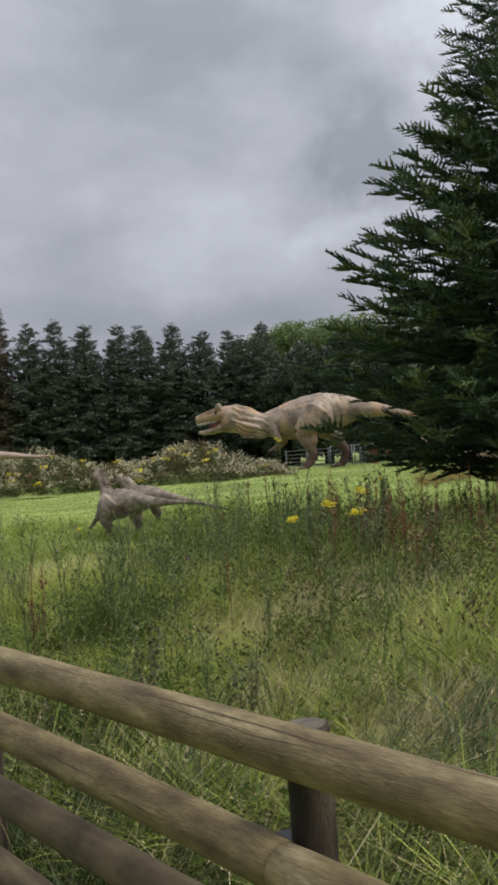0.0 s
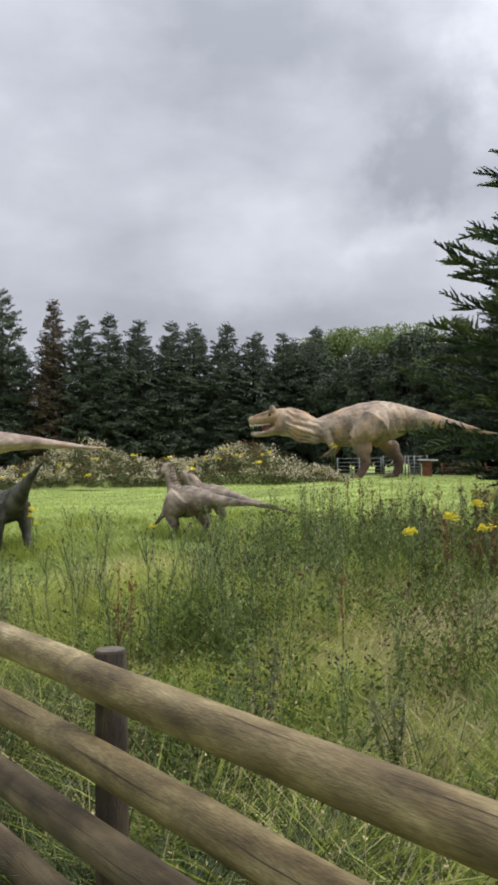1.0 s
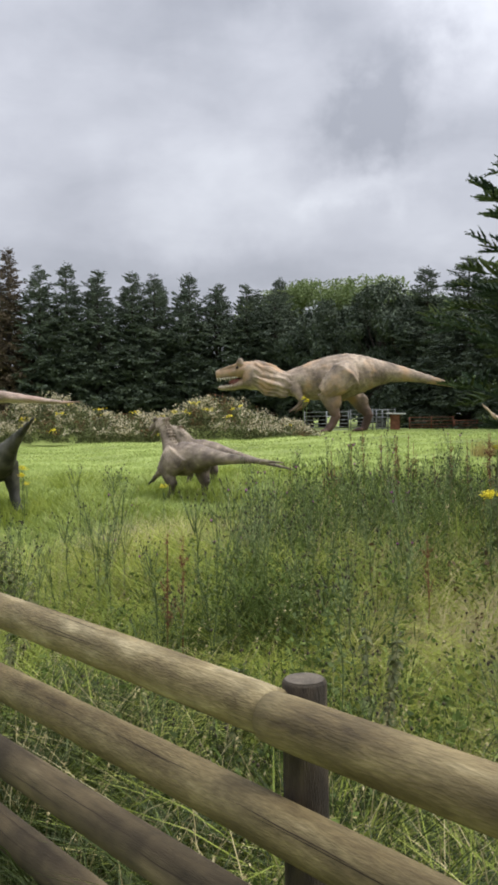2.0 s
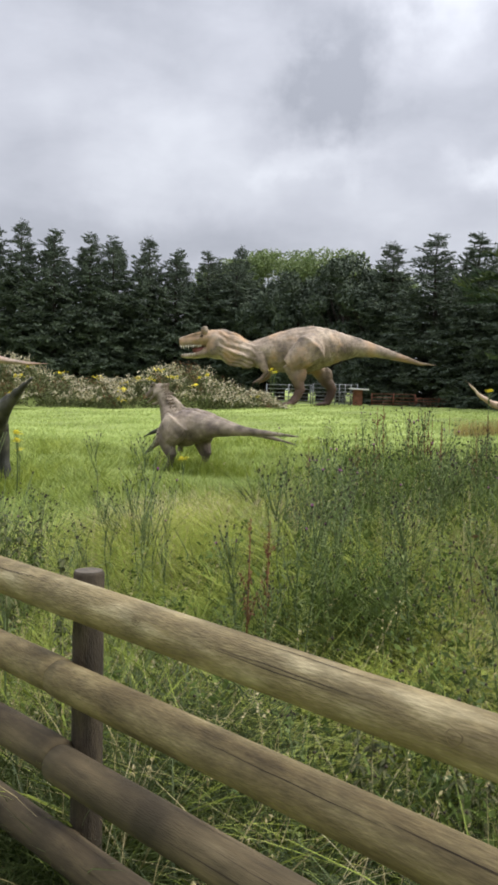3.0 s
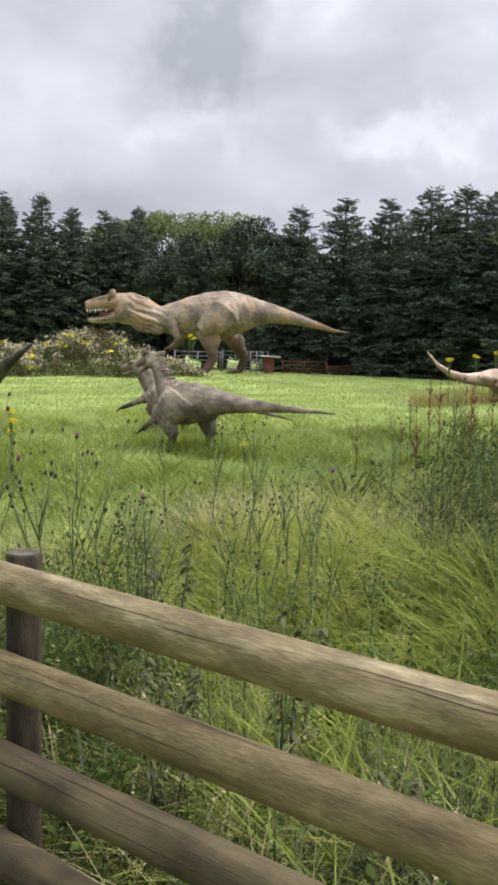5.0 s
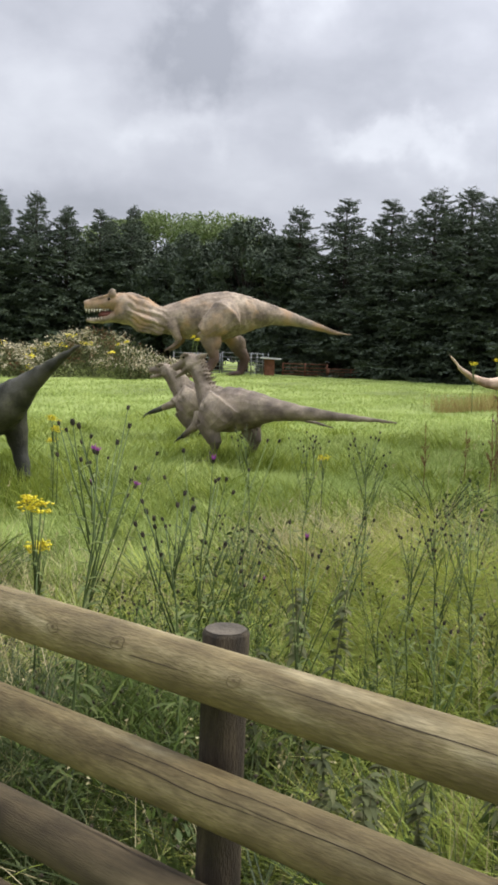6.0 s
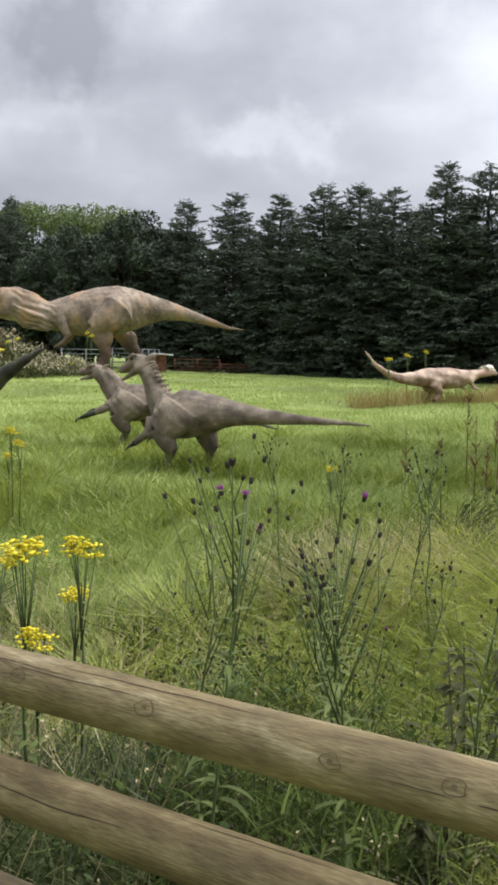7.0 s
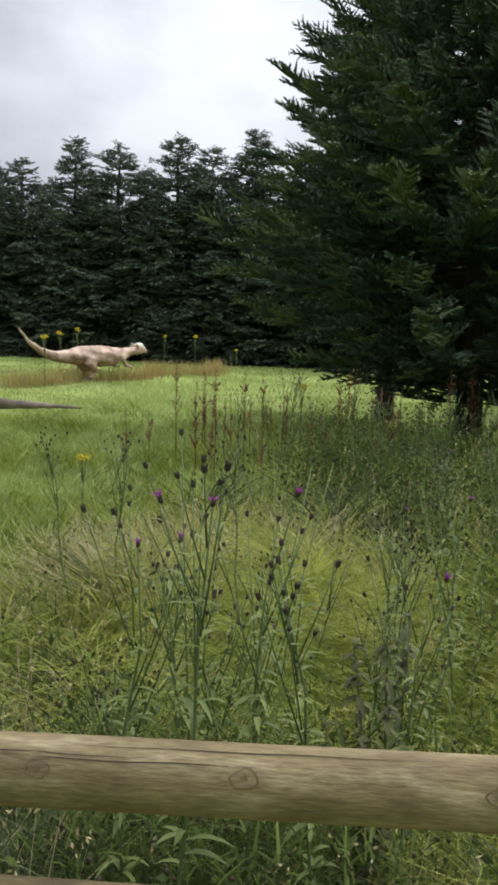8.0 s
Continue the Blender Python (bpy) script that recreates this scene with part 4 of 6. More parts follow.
# a second rank that closes the belt behind
for k in range(13):
    far_conifer(-27 + 2.3 * k + trnd.uniform(-0.5, 0.5), 65.5 + trnd.uniform(-0.6, 1), trnd.uniform(11.2, 12.6), k % 4, trnd.uniform(0, 360))
for k in range(14):
    f = k / 13
    far_conifer(10.6 + 12.5 * f + 1.3, 51 - 31 * f + 0.6, trnd.uniform(8.6, 9.5), (k + 1) % 4, trnd.uniform(0, 360))


def broadleaf(name, label, x, y, top, rad, seed, mat, count, leaf):
    """Trunk, limbs and a crown of leaf clumps with gaps."""
    rng = np.random.default_rng(seed)
    z = ground_at(x, y)
    t = empty(name, pose(x, y, z), label, "tree", "tree belt")
    H = top - z
    bm = bmesh.new()
    tube(bm, [(0, 0, -0.3), (0.1, 0, H * 0.3), (0, 0.1, H * 0.75)], [0.35, 0.28, 0.08], seg=10)
    cl = []
    for k in range(44):
        a, zz = rng.uniform(0, 6.28), rng.uniform(0.12, 0.94)
        r = rad * np.sqrt(max(0.05, 1 - ((zz - 0.5) / 0.56) ** 2)) * rng.uniform(0.55, 0.95)
        c = np.array((r * np.cos(a), r * np.sin(a), zz * H))
        cl.append((c, rad * rng.uniform(0.28, 0.42)))
        tube(bm, [(0, 0, H * 0.25 + c[2] * 0.25), tuple(c * 0.6 + np.array((0, 0, H * 0.12))), tuple(c)], [0.09, 0.06, 0.02], seg=5, cap=False)
    part("trunk", bm, M_bark, t)
    P = []
    for c, r in cl:
        d = rng.normal(size=(count // 44, 3))
        d /= np.linalg.norm(d, axis=1)[:, None]
        P.append(c + d * r * (rng.random(len(d)) ** 0.4)[:, None] * np.array((1, 1, 0.8)))
    P = np.concatenate(P)
    P[:, 2] = np.clip(P[:, 2], 0.2, H)
    V, F = leaf_quads(rng, P, leaf)
    np_part("crown", V, F, mat, t)


def leaf_quads(rng, P, size, flat=0.0):
    n = len(P)
    a = rng.normal(size=(n, 3))
    a[:, 2] *= 1 - flat
    a /= np.linalg.norm(a, axis=1)[:, None]
    b = np.cross(a, rng.normal(size=(n, 3)))
    b /= np.linalg.norm(b, axis=1)[:, None]
    s = size * (0.6 + 0.8 * rng.random(n))[:, None]
    V = np.stack([P - a * s, P + b * s * 0.45, P + a * s, P - b * s * 0.45], 1).reshape(-1, 3)
    return V, np.arange(4 * n).reshape(-1, 4)


for k, (x, y, top, rad) in enumerate([(2.2, 60, 9.2, 2.6), (4.4, 57.5, 9.4, 2.6), (6.4, 54.5, 9.9, 2.5), (7.9, 52.6, 9.2, 2.2), (0.8, 64.5, 9.6, 3.0), (3.4, 63.5, 9.4, 3.0), (6.0, 61.0, 9.4, 3.0), (8.6, 57.0, 9.0, 2.8)]):
    broadleaf("broadleaf_tree", "dark green broadleaf tree in the tree belt", x, y, top, rad, 300 + k, M_far, 22000, 0.115)
for k, (x, y, top, rad) in enumerate([(0.5, 88, 14.2, 4.4), (5.0, 86, 15.3, 4.8), (10.0, 85, 15.1, 4.8), (15, 86, 13.8, 4.2)]):
    broadleaf("broadleaf_tree", "sunlit pale green broadleaf tree far beyond", x, y, top, rad, 320 + k, M_leafy, 26000, 0.16)


# ---- flowering bank ----
def build_bank():
    rng = np.random.default_rng(21)
    X = np.linspace(-15, 1.4, 66)
    top = 0.5 + 1.2 * np.exp(-((X + 2.9) / 2.1) ** 2) + 1.35 * np.exp(-((X + 9.9) / 2.3) ** 2) + 0.35 * np.exp(-((X + 6.3) / 1.6) ** 2)
    top *= smooth01(1.5, 0.2, X) * 0.9 + 0.1
    bank = empty("flower_bank", pose(0, 0, 0), "overgrown bank of cream and yellow wild flowers", "flower bank", kind="stuff")
    rows = np.linspace(-1.7, 2.2, 14)
    V = np.array([(x, 35.4 + r, 0.66 + 0.5 * t * math.exp(-(r / 1.1) ** 2)) for r in rows for x, t in zip(X, top)])
    i = np.arange(len(V)).reshape(len(rows), len(X))
    np_part("earth", V, np.stack([i[:-1, :-1], i[:-1, 1:], i[1:, 1:], i[1:, :-1]], -1).reshape(-1, 4), M_ground, bank)

    # leafy stems, each with its plume of blossom or seed in drifts of one kind
    n = 2600
    x, r = rng.uniform(-14.6, 1.2, n), rng.uniform(-1.5, 1.3, n)
    t = np.interp(x, X, top)
    z0 = 0.66 + 0.5 * t * np.exp(-(r / 1.1) ** 2)
    h = (0.24 + 0.42 * t * np.exp(-(r / 1.5) ** 2)) * rng.uniform(0.75, 1.25, n)
    drift = np.sin(x * 2.3 + 1) * np.cos(r * 2.1 + x) + 0.6 * np.sin(x * 5.1 + r * 3) + 0.45 * rng.normal(size=n)
    lean = rng.normal(size=(n, 2)) * 0.12

    def along_stem(sel, per, lo, hi, spread):
        i = np.repeat(np.nonzero(sel)[0], per)
        f = rng.uniform(lo, hi, len(i))
        P = np.stack([x[i] + lean[i, 0] * f * h[i], 35.4 + r[i] + lean[i, 1] * f * h[i], z0[i] + f * h[i]], -1)
        return P + rng.normal(size=P.shape) * np.array((spread, spread, spread * 0.5))
    every = np.ones(n, bool)
    cream, rusty = drift > 0.05, (drift < -0.95)
    for nm, P, mat, size in (("leaves", along_stem(every, 34, 0.0, 0.95, 0.075), M_bankleaf, 0.042), ("dry_stalks", along_stem(drift > 0.5, 8, 0.5, 1.0, 0.06), M_straw, 0.034),
                             ("rusty_seed", along_stem(rusty, 14, 0.6, 1.05, 0.05), M_dock, 0.034), ("cream_blossom", along_stem(cream, 11, 0.86, 1.08, 0.085), M_cream, 0.040)):
        V, F = leaf_quads(rng, P, size)
        np_part(nm, V, F, mat, bank)
    C = rng.choice(np.nonzero((r < 0.2) & (t > 0.6))[0], 24)
    P = np.concatenate([np.array((x[c], 35.4 + r[c], z0[c] + h[c] * 1.04)) + rng.normal(size=(24, 3)) * (0.10, 0.10, 0.04) for c in C])
    V, F = leaf_quads(rng, P, 0.045)
    np_part("yellow_blossom", V, F, M_yellow, bank)


build_bank()


# ---- livestock hurdles and kiosk ----
def hurdle(x, y, turn, length, h, mat, label, rails=6):
    g = empty("metal_hurdle", pose(x, y, ground_at(x, y) - 0.02, 0, 0, turn), label, "gate", "hurdles")
    for k in range(rails):
        bm = bmesh.new()
        z = 0.12 + (h - 0.12) * (k / (rails - 1)) ** 1.15
        tube(bm, [(0, 0, z), (length, 0, z)], [0.02, 0.02], seg=6)
        part("rail", bm, mat, g)
    for q in (0.0, 0.5, 1.0):
        bm = bmesh.new()
        tube(bm, [(q * length, 0, 0), (q * length, 0, h + 0.04)], [0.032, 0.032], seg=8)
        part("post", bm, mat, g)


hurdle(1.2, 45.9, -4, 2.3, 1.05, M_steel, "galvanised steel livestock hurdle under the big statue")
hurdle(3.6, 45.7, -5, 2.3, 1.05, M_steel, "galvanised steel livestock hurdle under the big statue")
hurdle(4.75, 44.2, 12, 0.62, 1.05, M_steel, "short galvanised steel gate at the kiosk", 7)
hurdle(6.6, 45.2, -13, 2.2, 0.62, M_rust, "low rusty red steel hurdle by the tree belt", 4)
hurdle(8.8, 44.6, -16, 2.2, 0.5, M_rust, "low rusty red steel hurdle by the tree belt", 4)


def kiosk():
    k = empty("kiosk", pose(5.75, 44.6, ground_at(5.75, 44.6), 0, 0, -8), "small reddish box hut with a pale flat roof", "hut")
    bm = bmesh.new()
    bmesh.ops.create_cube(bm, size=1, matrix=Matrix.Translation((0, 0, 0.4)) @ Matrix.Diagonal((0.48, 0.5, 0.85, 1)))
    bmesh.ops.bevel(bm, geom=bm.edges[:], offset=0.02, segments=1, affect="EDGES")
    part("wall", bm, M_rust, k, smooth=False)
    bm = bmesh.new()
    bmesh.ops.create_cube(bm, size=1, matrix=Matrix.Translation((0.05, 0, 0.86)) @ Matrix.Rotation(0.04, 4, "Y") @ Matrix.Diagonal((1.0, 0.8, 0.07, 1)))
    bmesh.ops.bevel(bm, geom=bm.edges[:], offset=0.012, segments=1, affect="EDGES")
    part("roof", bm, M_roof, k, smooth=False)


kiosk()


# ---- dark box behind a post ----
def build_box():
    b = empty("equipment_box", pose(0.07, 1.76, ground_at(0.07, 1.76) - 0.01, 0, 0, 20), "dark plastic equipment box standing behind a fence post", "box")
    bm = bmesh.new()
    bmesh.ops.create_cube(bm, size=1, matrix=Matrix.Translation((0, 0, 0.36)) @ Matrix.Diagonal((0.11, 0.10, 0.72, 1)))
    bmesh.ops.bevel(bm, geom=bm.edges[:], offset=0.015, segments=2, affect="EDGES")
    part("body", bm, M_plastic, b)
    bm = bmesh.new()
    bmesh.ops.create_cube(bm, size=1, matrix=Matrix.Translation((0, 0, 0.73)) @ Matrix.Diagonal((0.13, 0.12, 0.035, 1)))
    bmesh.ops.bevel(bm, geom=bm.edges[:], offset=0.016, segments=3, affect="EDGES")
    part("lid", bm, M_plastic, b)


build_box()


# ---- meadow ----
def patch_noise(x, y, f, seed):
    """Smooth value noise about -1..1 over the plan."""
    return (np.sin(x * f + seed) * np.cos(y * f * 1.13 + seed * 2.1) + np.sin((x + y) * f * 0.71 + seed * 3.3) + np.cos((x - 1.7 * y) * f * 0.43 - seed)) / 3


def plan(u, s):
    return FC[0] + FU[0] * u + FN[0] * s, FC[1] + FU[1] * u + FN[1] * s


def blades(rng, x, y, h, w, lean, direction, curl, segs=3):
    """Curved tapering blades: seg pairs and a tip; returns vertices and triangles."""
    n = len(x)
    z = height(x, y) - 0.02
    fx, fy = np.cos(direction), np.sin(direction)
    face = rng.random(n) * np.pi
    wx, wy = np.cos(face), np.sin(face)
    rows = []
    for k in range(segs):
        t = k / segs
        b = lean * t + curl * t * t
        up = t * np.sqrt(np.clip(1 - (lean * 0.6 + curl * 0.5) ** 2 * 0.6, 0.15, 1)) - 0.18 * curl * t * t
        ww = w * (1 - 0.55 * t) * 0.5
        c = np.stack([x + fx * b * h, y + fy * b * h, z + up * h], -1)
        o = np.stack([wx * ww, wy * ww, 0 * ww], -1)
        rows += [c - o, c + o]
    b = lean + curl
    up = np.sqrt(np.clip(1 - (lean * 0.6 + curl * 0.5) ** 2 * 0.6, 0.15, 1)) - 0.18 * curl
    rows.append(np.stack([x + fx * b * h, y + fy * b * h, z + up * h], -1))
    V = np.stack(rows, 1)
    m = V.shape[1]
    F = []
    for k in range(segs - 1):
        a = 2 * k
        F += [(a, a + 1, a + 3), (a, a + 3, a + 2)]
    F.append((2 * segs - 2, 2 * segs - 1, 2 * segs))
    F = (np.arange(n)[:, None, None] * m + np.array(F)[None]).reshape(-1, 3)
    return V.reshape(-1, 3), F


def stuff(name, V, F, mat, label, category):
    return tagged(np_part(name, V, F, mat), label, category, kind="stuff")


KNAP = [(-0.6, 1.1), (0.65, 1.85), (0.65, 1.85), (0.65, 1.85), (0.5, 2.1), (1.5, 3.3), (1.7, 4.2), (2.1, 4.7), (1.0, 3.9), (0.2, 3.9), (-0.5, 3.4), (0.2, 3.2), (-1.2, 2.4), (0.4, 4.6), (2.6, 0.75), (2.7, 0.6), (2.4, 0.9), (2.85, 0.9), (2.55, 1.1), (-2.0, 1.8), (2.0, 3.8)]


def build_meadow():
    rng = np.random.default_rng(77)
    # tussocks of rough grass from the fence foot to the lawn's edge
    m = 5200
    cu, cs = rng.uniform(-6.5, 12.5, m), 8.6 * rng.random(m) ** 1.3 + 0.03
    cx, cy = plan(cu, cs)
    ok = (cs < tall_limit(cu) * (1 + 0.12 * patch_noise(cx, cy, 2.1, 3))) & ((cs > 0.6) | (rng.random(m) < 0.35))
    cu, cs, cx, cy = cu[ok], cs[ok], cx[ok], cy[ok]
    m = len(cx)
    # dark green patches; next to the fence the dark tone imitates shade
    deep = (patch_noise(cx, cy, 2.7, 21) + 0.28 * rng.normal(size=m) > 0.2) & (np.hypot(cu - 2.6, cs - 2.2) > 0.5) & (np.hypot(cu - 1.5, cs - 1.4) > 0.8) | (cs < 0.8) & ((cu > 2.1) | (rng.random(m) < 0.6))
    size = np.clip(0.2 + 0.1 * rng.normal(size=m) + 0.13 * patch_noise(cx, cy, 1.7, 9), 0.05, 0.42) * np.where(cu < 2.2, 1.15, 0.92) * np.interp(cs, [0, 0.6, 4, 8], [1.2, 1.1, 0.9, 0.8])
    sweep = 0.25 + 2.4 * patch_noise(cx, cy, 1.0, 7) + 0.7 * rng.normal(size=m)
    each = rng.integers(30, 62, m)
    idx = np.repeat(np.arange(m), each)
    n = len(idx)
    r, th = 0.11 * np.sqrt(rng.random(n)), rng.random(n) * 2 * np.pi
    x, y = cx[idx] + r * np.cos(th), cy[idx] + r * np.sin(th)
    ang = np.arctan2(np.sin(th) * 0.9 + 1.1 * np.sin(sweep[idx]) + 0.5 * rng.normal(size=n), np.cos(th) * 0.9 + 1.1 * np.cos(sweep[idx]) + 0.5 * rng.normal(size=n))
    h = size[idx] * rng.uniform(0.7, 1.5, n)
    V, F = blades(rng, x, y, h, rng.uniform(0.005, 0.012, n) * np.interp(cs[idx], [0, 8], [1, 1.8]), np.clip(0.45 + 0.3 * rng.normal(size=n), 0, 1.2), ang, rng.uniform(0.3, 1.15, n), 3)
    B, T = V.reshape(n, -1, 3), F.reshape(n, -1, 3) - (np.arange(n) * (len(V) // n))[:, None, None]
    for sel, mat, label in ((~deep[idx], M_tall, "rough tussocky green grass leaning in the wind"), (deep[idx], M_deep_shade, "darker green tussocks in the rough grass, shade-toned near the fence")):
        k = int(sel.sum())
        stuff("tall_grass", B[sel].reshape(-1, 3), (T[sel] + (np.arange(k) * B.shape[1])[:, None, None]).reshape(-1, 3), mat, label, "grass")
    # large arching tussocks that stand out of the rest
    m = 560
    cu, cs = rng.uniform(-5.5, 4.2, m), 0.5 + 6.0 * rng.random(m) ** 1.2
    ok = cs < tall_limit(cu)
    cx, cy = plan(cu[ok], cs[ok])
    m = len(cx)
    idx = np.repeat(np.arange(m), 70)
    n = len(idx)
    th = rng.random(n) * 6.28
    comb = (6.28 * rng.random(m))[idx]
    ang = np.arctan2(np.sin(th) + 0.9 * np.sin(comb), np.cos(th) + 0.9 * np.cos(comb))
    rr = 0.06 * np.sqrt(rng.random(n))
    V, F = blades(rng, cx[idx] + rr * np.cos(th), cy[idx] + rr * np.sin(th), rng.uniform(0.2, 0.42, m)[idx] * rng.uniform(0.6, 1.25, n), rng.uniform(0.006, 0.012, n), np.clip(0.35 + 0.25 * rng.normal(size=n), 0, 1), ang, rng.uniform(0.4, 1.2, n), 4)
    B, T = V.reshape(n, -1, 3), F.reshape(n, -1, 3) - (np.arange(n) * (len(V) // n))[:, None, None]
    pick = rng.choice(3, m, p=(0.45, 0.3, 0.25))[idx]
    for q, mat, label in ((0, M_laid, "large arching yellow-green grass tussocks"), (1, M_deep_shade, "large arching dark green grass tussocks"), (2, M_tuft, "large arching fresh green grass tussocks")):
        sel = pick == q
        k = int(sel.sum())
        stuff("tussocks", B[sel].reshape(-1, 3), (T[sel] + (np.arange(k) * B.shape[1])[:, None, None]).reshape(-1, 3), mat, label, "grass")
    # a close sward between the tussocks
    n = 170000
    u, s = rng.uniform(-6.5, 12.5, n), 9.0 * rng.random(n) ** 1.3
    x, y = plan(u, s)
    ok = (s < tall_limit(u) * (1.05 + 0.12 * patch_noise(x, y, 2.1, 3))) & (s > 0.45)
    x, y, s = x[ok], y[ok], s[ok]
    n = len(x)
    V, F = blades(rng, x, y, rng.uniform(0.06, 0.2, n), rng.uniform(0.004, 0.008, n) * np.interp(s, [0, 8], [1, 1.8]), np.clip(0.5 + 0.3 * rng.normal(size=n), 0, 1.2), 0.25 + 2.4 * patch_noise(x, y, 1.0, 7) + 0.9 * rng.normal(size=n), rng.uniform(0.2, 0.9, n), 2)
    stuff("sward", V, F, M_sward, "close green sward between the tussocks", "grass")
    # low tufts scattered over the near lawn
    m = 5200
    cu, cs = rng.uniform(1.5, 11, m), 1.4 + 9.6 * rng.random(m) ** 1.25
    cx, cy = plan(cu, cs)
    lush = patch_noise(cx, cy, 2.3, 14) + 0.35 * rng.normal(size=m)
    ok = (cs > tall_limit(cu) * 0.7) & (rng.random(m) < np.interp(cs, [2, 10.5], [1, 0.3])) & (lush > -0.25)
    cx, cy, lush = cx[ok], cy[ok], lush[ok]
    m = len(cx)
    idx = np.repeat(np.arange(m), 30)
    n = len(idx)
    sz = np.clip(0.13 + 0.07 * lush + 0.04 * rng.normal(size=m), 0.05, 0.3)
    x, y = cx[idx] + 0.07 * rng.normal(size=n), cy[idx] + 0.07 * rng.normal(size=n)
    V, F = blades(rng, x, y, sz[idx] * rng.uniform(0.6, 1.4, n), rng.uniform(0.007, 0.014, n), np.clip(0.4 + 0.3 * rng.normal(size=n), 0, 1.1), (6.28 * rng.random(m))[idx] + 0.9 * rng.normal(size=n), rng.uniform(0.2, 1.0, n), 3)
    B, T = V.reshape(n, -1, 3), F.reshape(n, -1, 3) - (np.arange(n) * (len(V) // n))[:, None, None]
    dark = (lush > 0.3)[idx]
    for sel, mat, label in ((~dark, M_tuft, "low uneven grass tufts on the lawn"), (dark, M_sward, "ranker green tufts on the lawn")):
        k = int(sel.sum())
        stuff("lawn_tufts", B[sel].reshape(-1, 3), (T[sel] + (np.arange(k) * B.shape[1])[:, None, None]).reshape(-1, 3), mat, label, "grass")
    # bushy knapweed foliage: upright slender leaves
    P = []
    for k in range(150):
        c = KNAP[k % len(KNAP)]
        u, s = c[0] + 0.2 * rng.normal(), c[1] + 0.2 * rng.normal()
        if s < 0.2 or s > tall_limit(u):
            continue
        x, y = plan(u, s)
        hh = rng.uniform(0.3, 0.72)
        m = 110
        f = rng.random(m) ** 0.8
        r = 0.16 * np.sqrt(rng.random(m)) * (0.6 + 0.6 * f)
        a = rng.random(m) * 6.28
        sx, sy = x + r * np.cos(a), y + r * np.sin(a)
        P.append(np.stack([sx, sy, height(sx, sy) + hh * f], -1))
    P = np.concatenate(P)
    n = len(P)
    V, F = blades(rng, P[:, 0], P[:, 1], rng.uniform(0.03, 0.085, n), rng.uniform(0.005, 0.010, n), np.clip(0.75 + 0.3 * rng.normal(size=n), 0, 1), 6.28 * rng.random(n), rng.uniform(0.1, 0.7, n), 3)
    V = V + np.repeat(np.stack([0 * P[:, 2], 0 * P[:, 2], P[:, 2] - height(P[:, 0], P[:, 1])], -1), 7, 0)
    stuff("knapweed_foliage", V, F, M_bush, "bushy slender-leaved green weeds among the thistles", "weeds")
    HERBS = [(0.65, 1.85), (0.5, 2.1), (0.85, 1.6), (-0.6, 1.1), (-0.75, 1.35), (-1.2, 2.5), (0.1, 3.2), (1.5, 3.3), (2.55, 0.75), (2.75, 0.55), (2.3, 0.55), (2.2, 0.4), (3.0, 1.1), (-3.0, 3.0), (-2.2, 3.2), (-3.6, 1.6)]
    # mixed herbs: leafy stems in drifts, some in seed, thickest where the ground is left alone
    m = 6400
    u, q = rng.uniform(-6, 3.6, m), 0.12 + 6.6 * rng.random(m) ** 1.15
    x, y = plan(u, q)
    drift = patch_noise(x, y, 2.1, 31) + 0.3 * rng.normal(size=m)
    near = np.min([np.hypot(u - c[0], q - c[1]) for c in HERBS], axis=0)
    thick = np.maximum(np.exp(-(near / 0.42) ** 2), 0.65 * smooth01(3.0, 4.4, q) * smooth01(3.4, 2.2, u) * smooth01(-0.35, 0.25, drift))
    ok = (q < tall_limit(u)) & (rng.random(m) < thick)
    u, q, x, y, drift = u[ok], q[ok], x[ok], y[ok], drift[ok]
    m = len(x)
    hh = np.clip(0.36 + 0.28 * drift + 0.1 * rng.normal(size=m), 0.12, 0.8) * np.interp(q, [0, 0.5, 1.2], [0.6, 0.8, 1.0])
    tilt = rng.normal(size=(m, 2)) * 0.16
    kind = np.where((u < 0.6) & (q > 2.2) & (rng.random(m) < np.interp(u, [-4, -1, 0.6], [0.6, 0.4, 0.1])), 2, np.where(rng.random(m) < 0.5, 0, 1))
    i = np.repeat(np.arange(m), 30)
    f = rng.random(len(i)) ** 0.85
    sp = 0.035 + 0.03 * (1 - f)
    P = np.stack([x[i] + tilt[i, 0] * f * hh[i] + sp * rng.normal(size=len(i)), y[i] + tilt[i, 1] * f * hh[i] + sp * rng.normal(size=len(i)), 0 * f], -1)
    P[:, 2] = height(P[:, 0], P[:, 1]) + f * hh[i]
    for k, mat, label in ((0, M_bush, "drifts of slender green herbs in the rough grass"), (1, M_herb, "drifts of darker leafy herbs in the rough grass"), (2, M_rusty, "reddish brown drifts of herbs gone over")):
        V, F = leaf_quads(rng, P[kind[i] == k], 0.0175, -0.4)
        stuff("herbs", V, F, mat, label, "weeds")
    V, F = blades(rng, x, y, hh * 1.12, np.full(m, 0.0045), np.hypot(tilt[:, 0], tilt[:, 1]), np.arctan2(tilt[:, 1], tilt[:, 0]), np.zeros(m), 3)
    stuff("herb_stems", V, F, M_herb, "thin green stems of herbs in the rough grass", "weeds")
    # small dark seed heads held above the leaves
    i = np.repeat(np.nonzero((hh > 0.3) & (kind != 2))[0], 2)
    P = np.stack([x[i] + tilt[i, 0] * hh[i] + 0.06 * rng.normal(size=len(i)), y[i] + tilt[i, 1] * hh[i] + 0.06 * rng.normal(size=len(i)), 0.0 * x[i]], -1)
